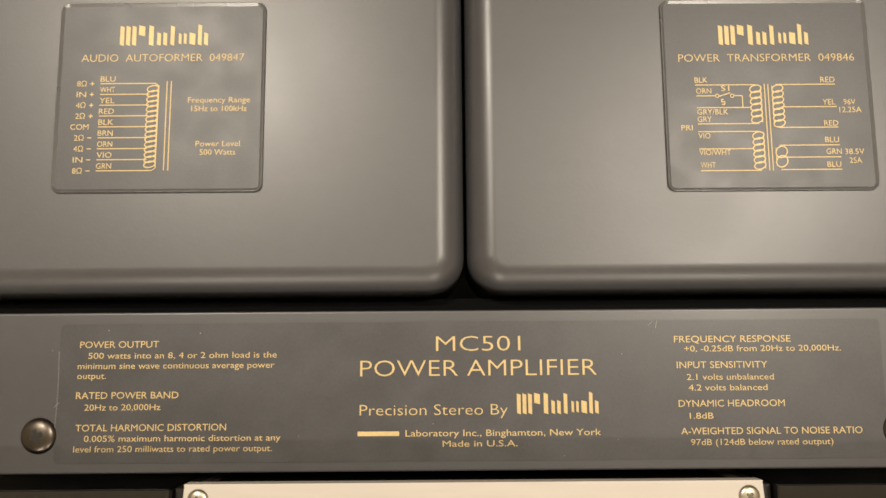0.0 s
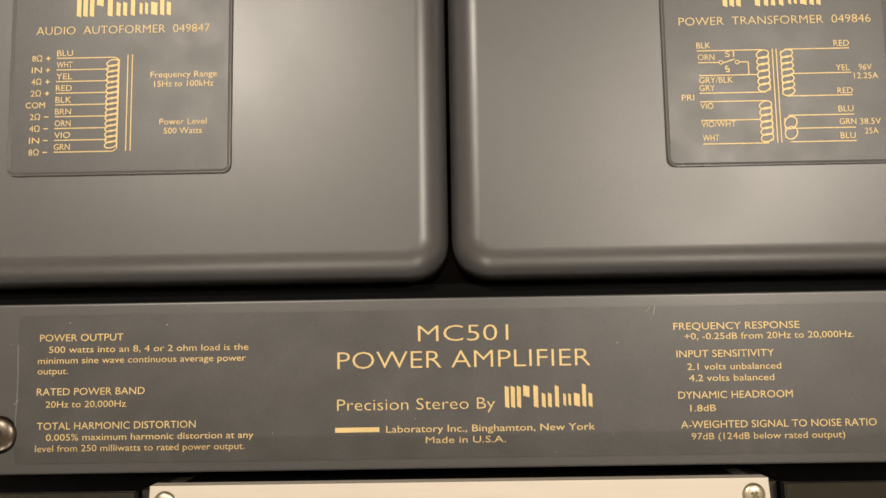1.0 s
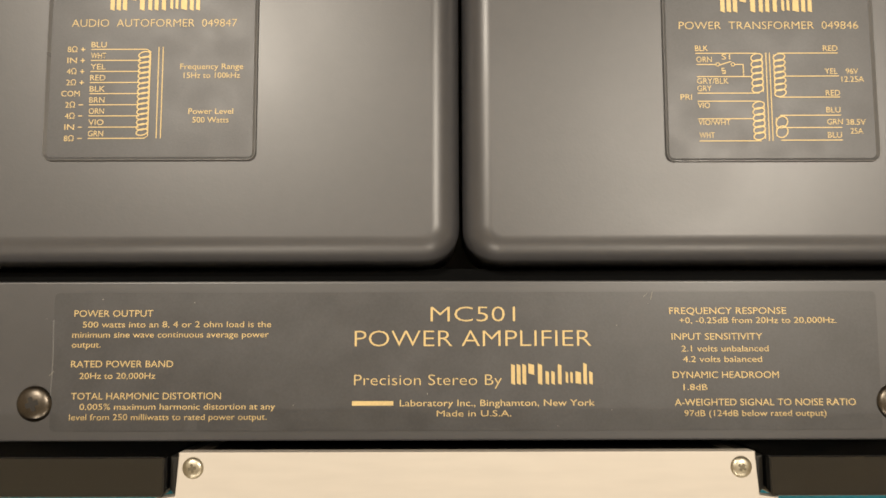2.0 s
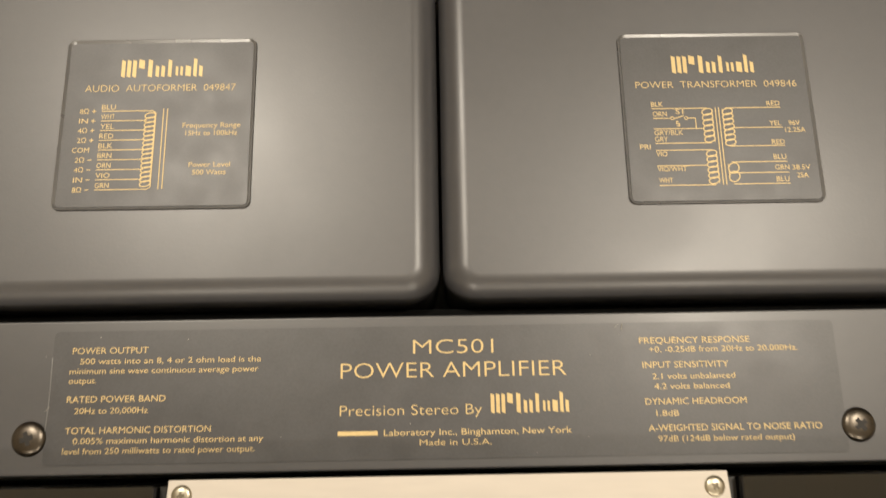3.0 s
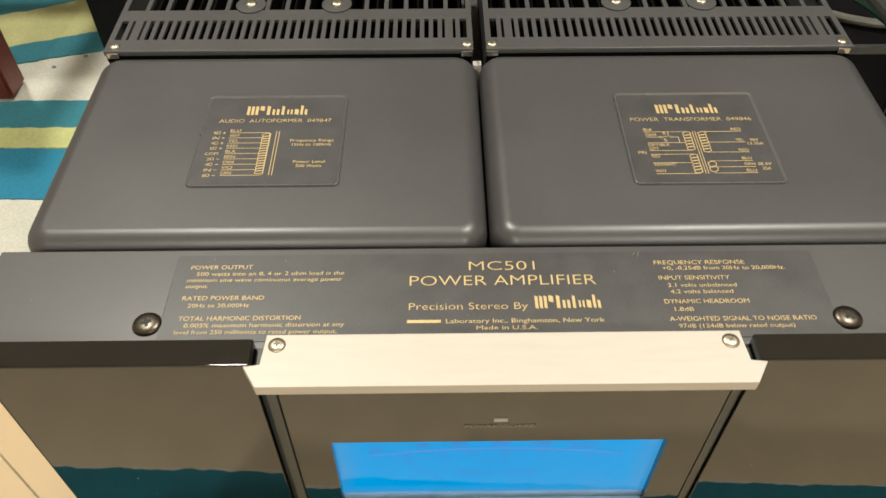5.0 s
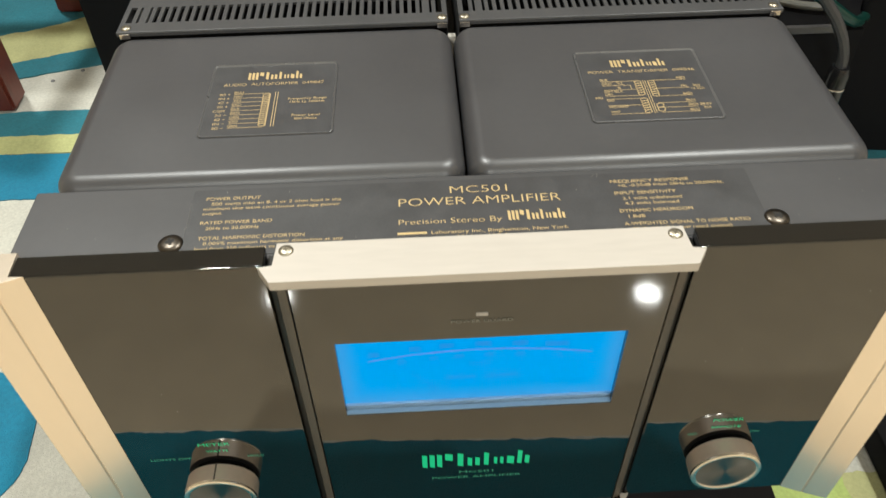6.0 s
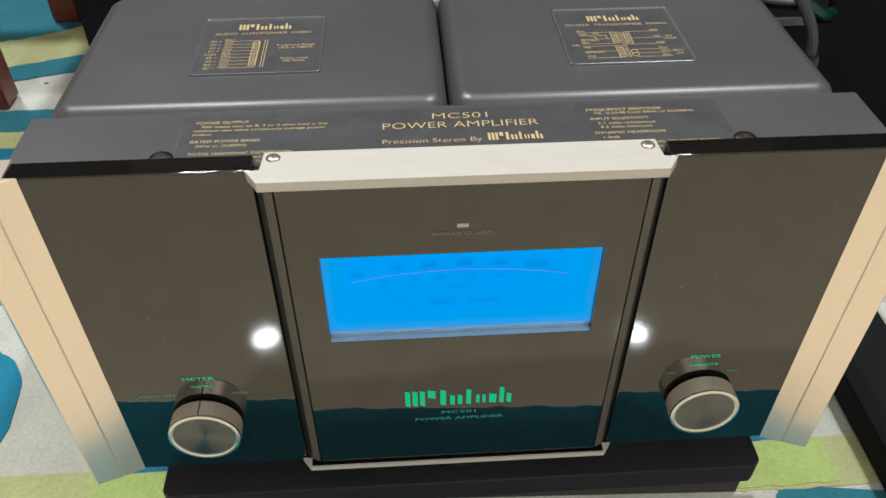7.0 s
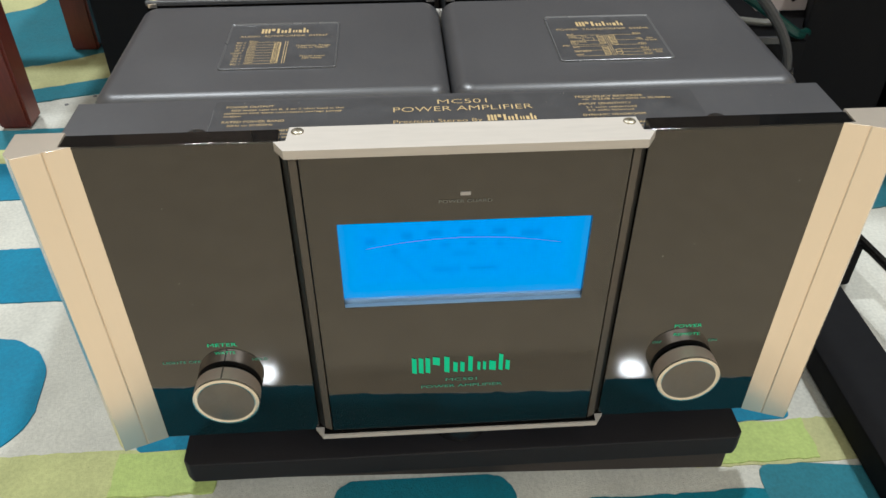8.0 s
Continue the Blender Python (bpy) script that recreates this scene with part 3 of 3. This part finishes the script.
for x, y0, y1, n, s in [(0.0984, 0.1322, 0.1449, 6, -1), (0.0984, 0.1164, 0.1287, 6, -1), (0.1024, 0.1308, 0.1449, 7, 1), (0.1024, 0.1172, 0.1236, 2, 1)]:
    coil(bm, x, y0, y1, n, s)
    stroke(bm, [(x - s * 0.0001, y0), (x - s * 0.0001, y1)], LW * 0.8, 0.00002)
for x in (0.0998, 0.1010):
    stroke(bm, [(x, 0.1455), (x, 0.1157)])
tagged(part("circuit_drawing", bm, GOLD, plate_r, smooth=False), kind="stuff")


# ventilated rear covers over the heat sinks
def vent_cover(s):
    x0, x1 = (0.0035, 0.2015)
    y0, ya, yb, yc, yd, y1 = 0.2125, 0.2235, 0.2420, 0.2525, 0.3300, 0.3450
    zt, zb = Z(0.0010), Z(-0.0006)
    bm = bmesh.new()
    b = lambda a0, a1, c0, c1, lo=zb, hi=zt: add_box(bm, s * a0, s * a1, c0, c1, lo, hi)
    b(x0, x1, y0, ya)
    b(x0, x1, yb, yc)
    b(x0, x1, yd, y1)
    b(x0, x1, y0 + 0.0002, y0 + 0.0015, Z(-0.0018), zb)
    b(x0, x0 + 0.0015, y0 + 0.0065, y1, Z(-0.030), zb)
    b(x1 - 0.0015, x1, y0 + 0.0065, y1, Z(-0.030), zb)
    n = 39
    pitch = (x1 - x0 - 0.006) / n
    b(x0, x0 + 0.003, ya, yb)
    b(x1 - 0.003, x1, ya, yb)
    for k in range(1, n):
        x = x0 + 0.003 + pitch * k
        wide = 0.0022 if k in (2, n - 2) else 0.0012
        b(x - wide, x + wide, ya, yb)
    n = 17
    pitch = (x1 - x0 - 0.006) / n
    b(x0, x0 + 0.003, yc, yd)
    b(x1 - 0.003, x1, yc, yd)
    for k in range(1, n):
        x = x0 + 0.003 + pitch * k
        b(x - 0.0012, x + 0.0012, yc, yd)
    v = part("vent_cover", bm, GRILLE, amp, "slotted grey-black metal vent cover", smooth=False)
    part("rolled_edge", tube([(s * x0, y0 + 0.0008, Z(0.0001)), (s * 0.1, y0 + 0.0008, Z(0.0001)), (s * x1, y0 + 0.0008, Z(0.0001))], 0.0010), GRILLE, v)
    # Black instead of grille paint: shade under the rolled edge, put into colour.
    part("shaded_front_face", box(s * (x0 + 0.0003), s * (x1 - 0.0003), y0 + 0.0010, y0 + 0.0022, Z(-0.0060), Z(-0.0019)), BLACK, v, smooth=False)
    for x in (0.0068, 0.1968):
        cross_screw(s * x, 0.2175, zt, 0.0030, BRASS, v, 15 + 100 * x, "bright cross-head screw")
        part("clip", box(s * x - 0.0032, s * x + 0.0032, 0.2116, 0.2135, Z(-0.0032), Z(0.0002), 0.0004), STEEL, v)
    for x in (0.080, 0.129):
        part("washer", lathe([(0.0085, 0), (0.0085, 0.0008), (0.004, 0.0014)], (s * x, 0.2570, zt), n=24), GRILLE, v)
        cross_screw(s * x, 0.2570, zt + 0.0012, 0.0034, BRASS, v, 30, "bright cross-head screw")
    # Front wall of the cover, blacked for the shade it stands in.
    part("shaded_front_shield", box(s * 0.0040, s * 0.2010, 0.2178, 0.2190, Z(-0.0495), Z(-0.0007)), BLACK, v, smooth=False)
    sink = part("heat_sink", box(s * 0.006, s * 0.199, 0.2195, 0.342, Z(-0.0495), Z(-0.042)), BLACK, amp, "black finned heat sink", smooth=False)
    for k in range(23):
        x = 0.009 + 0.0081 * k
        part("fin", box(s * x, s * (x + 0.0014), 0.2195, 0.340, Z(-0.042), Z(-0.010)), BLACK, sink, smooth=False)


vent_cover(-1)
vent_cover(1)
part("side_panel", box(-0.2030, -0.1975, 0.2200, 0.3520, Z(-0.2030), Z(-0.0500), 0.001), BLACK, amp, "black rear side panel")
part("side_panel", box(0.1975, 0.2030, 0.2200, 0.3520, Z(-0.2030), Z(-0.0500), 0.001), BLACK, amp, "black rear side panel")

# black glass side panels
FRONT, GTOP, GBOT = 0.0055, Z(0.0116), Z(-0.2035)
for s in (-1, 1):
    g = part("glass_panel", box(s * 0.0906, s * 0.1928, FRONT, 0.0169, GBOT, GTOP, 0.0006, 3), GLASS, amp, "glossy black glass front panel", smooth=False)
    part("polished_edge", tube([(s * 0.0908, FRONT + 0.0003, GTOP - 0.0001), (s * 0.14, FRONT + 0.0003, GTOP - 0.0001), (s * 0.1866, FRONT + 0.0003, GTOP - 0.0001)], 0.0005, 28), GLASS, g)
    part("glass_edge", prism([(s * 0.0908, FRONT + 0.0006), (s * 0.1928, FRONT + 0.0006), (s * 0.1928, 0.0166), (s * 0.0908, 0.0166)], GTOP, GTOP + 0.0003), GLASS, g, smooth=False)
    lip = bmesh.new()
    quad(lip, (s * 0.0908, FRONT, GTOP), (s * 0.1928, FRONT, GTOP), (s * 0.1928, FRONT + 0.0006, GTOP + 0.0003), (s * 0.0908, FRONT + 0.0006, GTOP + 0.0003))
    part("edge_bevel", lip, GLASS, g, smooth=False)

rnd = random.Random(11)
for k in range(9):
    x, z = rnd.choice((-1, 1)) * rnd.uniform(0.098, 0.186), Z(rnd.uniform(-0.15, 0.0))
    r = rnd.uniform(0.00015, 0.00030)
    part("dust_speck", lathe([(r, 0), (r * 0.6, r * 0.5)], (x, FRONT, z), "y", 7), DUST, amp, smooth=False)

# centre panel with its meter window
CX, CB, CT = 0.0812, Z(-0.1985), Z(0.0068)
WX, WT, WB = 0.0662, Z(-0.0350), Z(-0.0930)
cp = bmesh.new()
for x0, x1, z0, z1 in ((-CX, CX, WT, CT), (-CX, CX, CB, WB), (-CX, -WX, WB, WT), (WX, CX, WB, WT)):
    add_box(cp, x0, x1, 0.0, 0.003, z0, z1)
bmesh.ops.remove_doubles(cp, verts=cp.verts, dist=1e-6)
centre = part("centre_panel", cp, GLASS, amp, "glossy black glass centre panel", smooth=False)
for s in (-1, 1):
    o = [(s * 0.0822, 0.0004), (s * 0.0866, 0.0024), (s * 0.0866, 0.0165), (s * 0.0822, 0.0165)]
    trim = part("side_trim", prism(o, CB, CT, 0.0002, 1), TRIM, amp, "dark angled trim")
    o = [(s * 0.0868, 0.0028), (s * 0.0902, 0.0066), (s * 0.0902, 0.0165), (s * 0.0868, 0.0165)]
    part("shadow_gap", prism(o, CB, CT, 0.0002, 1), TRIM_DARK, trim, "black recessed strip")
part("panel_core", box(-0.0816, 0.0816, 0.0100, 0.0165, CB, CT), BLACK, amp, smooth=False)
MY = 0.0056
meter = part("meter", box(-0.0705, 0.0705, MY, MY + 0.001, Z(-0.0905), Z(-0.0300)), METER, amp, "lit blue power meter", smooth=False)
part("ledge", box(-0.0661, 0.0661, 0.0004, 0.0030, Z(-0.0936), Z(-0.0925)), METER_EDGE, meter, smooth=False)
part("ledge", box(-0.0690, 0.0690, 0.0045, MY + 0.001, Z(-0.0945), Z(-0.0908)), METER_EDGE, meter, smooth=False)
part("pane", box(-WX - 0.003, WX + 0.003, 0.0032, 0.0042, WB - 0.003, WT + 0.003), PANE, centre, "clear glass pane", smooth=False).visible_shadow = False
MI = MY - 0.0003
arc = bmesh.new()
RAD, AZ = 0.2450, Z(-0.0502) - 0.2450
for k in range(24):
    a0, a1 = [radians(-12.5 + 25 * j / 24) for j in (k, k + 1)]
    q = [(RAD * math.sin(a), AZ + RAD * math.cos(a)) for a in (a0, a1)]
    w = 0.0005
    quad(arc, (q[0][0], MI, q[0][1] - w), (q[1][0], MI, q[1][1] - w), (q[1][0], MI, q[1][1] + w), (q[0][0], MI, q[0][1] + w))
part("scale_arc", arc, METER_ARC, meter, smooth=False)


def on_arc(x, dr):
    return AZ + math.sqrt((RAD + dr) ** 2 - x * x)


marks = bmesh.new()
for x, w in ((-0.0500, .0026), (-0.0305, .0028), (-0.0158, .0036), (0.0012, .0038), (0.0184, .0036), (0.0360, .0056)):
    z = on_arc(x, 0.0044)
    bar_strip(marks, x - w, x + w, z - 0.0017, z + 0.0017, MI, True)
for x, w in ((-0.0370, .0020), (-0.0220, .0022), (-0.0100, .0024), (0.0040, .0024), (0.0190, .0022), (0.0380, .0008)):
    z = on_arc(x, -0.0042)
    bar_strip(marks, x - w, x + w, z - 0.0010, z + 0.0010, MI, True)
bar_strip(marks, -0.0060, 0.0060, Z(-0.0615), Z(-0.0603), MI, True)
bar_strip(marks, -0.0170, -0.0015, Z(-0.0725), Z(-0.0707), MI, True)
bar_strip(marks, 0.0025, 0.0190, Z(-0.0725), Z(-0.0707), MI, True)
tagged(part("scale_marks", marks, METER_INK, meter, smooth=False), kind="stuff")
nb = bmesh.new()
quad(nb, (-0.0394, MI - 0.001, Z(-0.0568)), (-0.0389, MI - 0.001, Z(-0.0568)), (-0.0197, MI - 0.001, Z(-0.0805)), (-0.0205, MI - 0.001, Z(-0.0805)))
part("needle", nb, METER_INK, meter, smooth=False)

part("indicator", box(-0.0030, 0.0022, -0.0004, 0.0002, Z(-0.0192), Z(-0.0172)), LED, centre, "small pale indicator", smooth=False)
FI = -0.0003
lettering("POWER GUARD", -0.0139, 0.0133, Z(-0.0236), 0.0019, FI, GREY_INK, centre, True)
maker_mark(-0.0305, 0.0290, Z(-0.1490), Z(-0.1345), FI, GREEN, centre, True)
lettering("MC501", -0.0100, 0.0090, Z(-0.1563), 0.0024, FI, GREEN_DIM, centre, True)
lettering("POWER AMPLIFIER", -0.0250, 0.0247, Z(-0.1620), 0.0024, FI, GREEN_DIM, centre, True)
GI = FRONT - 0.0003
for text, x0, x1, z, h, m in [("METER", -0.1480, -0.1312, -0.1240, 0.0027, GREEN), ("WATTS", -0.1450, -0.1332, -0.1303, 0.0022, GREEN),
                              ("LIGHTS OFF", -0.1760, -0.1540, -0.1367, 0.0021, GREEN_DIM), ("HOLD", -0.1240, -0.1152, -0.1367, 0.0021, GREEN_DIM),
                              ("POWER", 0.1274, 0.1440, -0.1252, 0.0027, GREEN), ("REMOTE", 0.1280, 0.1440, -0.1320, 0.0022, GREEN),
                              ("OFF", 0.1160, 0.1215, -0.1380, 0.0021, GREEN_DIM), ("ON", 0.1505, 0.1558, -0.1380, 0.0021, GREEN_DIM)]:
    lettering(text, x0, x1, Z(z), h, GI, m, amp, True)

# aluminium handle plate above and rail below the centre panel
half = [(0.0861, 0.0184), (0.0865, 0.0053), (0.0928, 0.0051), (0.0874, -0.0037)]
plan = half + [(-x, y) for x, y in half[::-1]]
handle = part("top_handle", prism(plan, Z(0.0070), Z(0.0120), 0.0003, 2), ALU, amp, "champagne aluminium handle plate")
for s, tn in ((-1, 10), (1, 55)):
    cross_screw(s * 0.0817, 0.0138, Z(0.0119), 0.0032, BRASS, handle, tn, "nickel cross-head screw")
plan = [(0.0932, 0.0050), (0.0880, -0.0024), (-0.0880, -0.0024), (-0.0932, 0.0050)]
part("bottom_rail", prism(plan, Z(-0.2036), Z(-0.2006), 0.0003, 2), ALU, amp, "champagne aluminium rail")
part("rail_gap", box(-0.0872, 0.0872, -0.0010, 0.0040, Z(-0.2005), Z(-0.1992)), BLACK, amp, smooth=False)

# end caps: inner slope, groove, outer slope
for s in (-1, 1):
    o = [(0.1932, 0.0190), (0.1932, 0.0052), (0.1868, 0.0053), (0.1982, 0.0008), (0.1986, 0.0016), (0.1992, 0.0004), (0.2120, -0.0042), (0.2165, 0.0010), (0.2170, 0.0190)]
    part("end_cap", prism([(s * x, y) for x, y in o], Z(-0.2035), Z(0.0125), 0.0002, 1), ALU_END, amp, "satin aluminium end cap")


# two turning knobs
def knob(x, z, notch):
    c = (x, FRONT, z)
    part("collar", lathe([(0.0165, -0.0004), (0.0165, 0.0028)], c, "y"), BLACK, amp)
    k = part("knob", lathe([(0.0180, 0.0020), (0.0193, 0.0025), (0.0196, 0.0112), (0.0196, 0.0118)], c, "y", 56), KNOB, amp, "turned aluminium knob")
    rim = lathe([(0.0196, 0.0118), (0.0194, 0.0130), (0.0180, 0.0134), (0.0166, 0.0130), (0.0163, 0.0120)], c, "y", 56)
    part("rim", rim, KNOB_RIM, k, "bright knob rim")
    part("face", lathe([(0.0165, 0.0122), (0.0165, 0.0125), (0.0060, 0.01245), (0.0005, 0.0124)], c, "y", 56), KNOB_FACE, k, "dark spun knob face")
    if notch:
        part("notch", box(x - 0.0004, x + 0.0004, FRONT - 0.0119, FRONT - 0.0022, z + 0.0190, z + 0.0197), TRIM, k, smooth=False)


KNOB_FACE = material("dark spun metal", (0.22, 0.21, 0.20), 0.30, 1, 0.05, 60)
b = KNOB_FACE.node_tree.nodes["Principled BSDF"]
b.inputs["Anisotropic"].default_value = 0.9
tg = KNOB_FACE.node_tree.nodes.new("ShaderNodeTangent")
tg.direction_type, tg.axis = "RADIAL", "Y"
KNOB_FACE.node_tree.links.new(tg.outputs[0], b.inputs["Tangent"])
knob(-0.1412, Z(-0.1580), True)
knob(0.1385, Z(-0.1580), False)

# ---- round about ----
frame_stand = thing("wooden_stand", (-0.66, 0.64, 0.0), "red mahogany open stand with square legs on the rug", "stand")
LEGS = ((-0.480, 0.537), (-0.459, 0.751), (-0.85, 0.545), (-0.85, 0.750))
for x, y in LEGS:
    bm = bmesh.new()
    bmesh.ops.create_cube(bm, size=1.0, matrix=Matrix.Translation((x, y, 0.231)) @ Matrix.Diagonal((0.036, 0.036, 0.458, 1)))
    bmesh.ops.bevel(bm, geom=bm.edges[:], offset=0.003, segments=2, affect="EDGES")
    part("leg", bm, WOOD, frame_stand)
for k, ((ax, ay), (bx, by)) in enumerate(((LEGS[2], LEGS[0]), (LEGS[3], LEGS[1]), (LEGS[0], LEGS[1]), (LEGS[2], LEGS[3]))):
    d = Vector((bx - ax, by - ay, 0))
    turn = Matrix.Rotation(math.atan2(d.y, d.x), 4, "Z")
    bm = bmesh.new()
    bmesh.ops.create_cube(bm, size=1.0, matrix=Matrix.Translation(((ax + bx) / 2, (ay + by) / 2, 0.432)) @ turn @ Matrix.Diagonal((d.length - 0.037, 0.022, 0.045, 1)))
    bmesh.ops.bevel(bm, geom=bm.edges[:], offset=0.002, segments=2, affect="EDGES")
    part("rail", bm, WOOD, frame_stand)

rack_bracket = box(0.338, 0.368, 0.188, 0.214, 0.0022, 0.050, 0.003)
rack = thing("equipment_stand", (0.45, 0.15, 0.002), "black floor stand with a chrome rod beside the amplifier", "stand")
part("rail", box(0.286, 0.341, -0.060, 0.300, 0.0022, 0.028, 0.004), CLOTH, rack)
part("bracket", rack_bracket, CLOTH, rack)
part("rod", tube([(0.350, 0.30, 0.05), (0.372, 0.15, 0.05), (0.395, 0.0, 0.05)], 0.004), STEEL, rack, "chrome rod")
body = thing("loudspeaker", (0.60, 0.56, 0.002), "black loudspeaker cabinet with rounded edges", "loudspeaker")
part("body", prism([(0.374, 0.400), (0.470, 0.388), (0.640, 0.740), (0.545, 0.830)], 0.0022, 0.60, 0.003), CLOTH, body)
part("side_cheek", prism([(0.473, 0.380), (0.850, 0.340), (0.900, 0.740), (0.645, 0.740)], 0.0022, 0.60, 0.012, 4), CLOTH, body, "rounded black side cheek")

plug = solo("power_cable", tube([(0.328, 0.330, Z(-0.135)), (0.327, 0.330, Z(-0.116)), (0.322, 0.330, Z(-0.100)), (0.313, 0.330, Z(-0.084)), (0.300, 0.330, Z(-0.067)), (0.284, 0.331, Z(-0.050)), (0.266, 0.338, Z(-0.038)), (0.240, 0.352, Z(-0.034)), (0.225, 0.362, Z(-0.045))], 0.0046), CABLE, "thick grey braided power cable behind the amplifier", "cable")
part("plug", lathe([(0.0070, -0.095), (0.0085, -0.090), (0.0095, -0.010), (0.0090, 0.010), (0.0070, 0.016)], (0.328, 0.330, Z(-0.137))), FOOT, plug, "glossy black plug")
part("ring", lathe([(0.0094, -0.001), (0.0099, -0.0005), (0.0099, 0.0005), (0.0094, 0.001)], (0.328, 0.330, Z(-0.140))), STEEL, plug)
solo("signal_cable", tube([(0.230, 0.362, Z(-0.052)), (0.262, 0.366, Z(-0.052)), (0.290, 0.370, Z(-0.066)), (0.320, 0.370, Z(-0.085)), (0.345, 0.371, Z(-0.102)), (0.362, 0.384, Z(-0.112)), (0.382, 0.408, Z(-0.120))], 0.0048), CABLE_GREEN, "dark green signal cable behind the amplifier", "cable")
solo("pale_cable", tube([(0.232, 0.440, 0.1615), (0.270, 0.430, 0.1615), (0.310, 0.408, 0.1615), (0.340, 0.402, 0.1615), (0.352, 0.425, 0.1615)], 0.0036), CABLE_PALE, "pale signal cable lying on the black cabinet", "cable")
shelf = thing("black_cabinet", (0.30, 0.45, 0.002), "low black cabinet with a dusty grey front edge behind the amplifier", "cabinet")
part("body", prism([(0.222, 0.380), (0.368, 0.380), (0.368, 0.402), (0.440, 0.530), (0.222, 0.530)], 0.0022, 0.150, 0.001), CLOTH, shelf)
part("top", prism([(0.220, 0.382), (0.370, 0.382), (0.370, 0.402), (0.442, 0.532), (0.220, 0.532)], 0.1502, 0.156, 0.001), CLOTH, shelf)
part("front_edge", box(0.220, 0.346, 0.3765, 0.3818, 0.1495, 0.1562, 0.001), GRILLE, shelf, "dusty grey front edge")
tower = thing("equipment_cabinet", (0.03, 0.76, 0.002), "matt black upright equipment cabinet on the rug behind the amplifier", "cabinet")
part("body", box(-0.374, 0.430, 0.568, 0.950, 0.0022, 0.340, 0.002), CLOTH, tower)
part("top", box(-0.376, 0.432, 0.566, 0.952, 0.3402, 0.352, 0.001), CLOTH, tower)
case = thing("small_case", (0.368, 0.46, 0.156), "small pinkish grey case on the black cabinet", "case")
part("shell", box(0.338, 0.402, 0.440, 0.480, 0.1562, 0.225, 0.002), BOXPINK, case)
part("button", lathe([(0.0025, 0), (0.0025, 0.002), (0.002, 0.0025)], (0.374, 0.440, 0.170), "y", 16), BLACK, case)
for sx, sy in ((-0.441, 0.580), (-0.412, 0.600)):
    solo("lint", lathe([(0.0026, 0), (0.0022, 0.0009), (0.0008, 0.0012)], (sx, sy, 0.0), n=9), LINT, "small dark speck of lint on the rug", "lint", "lint on the rug")
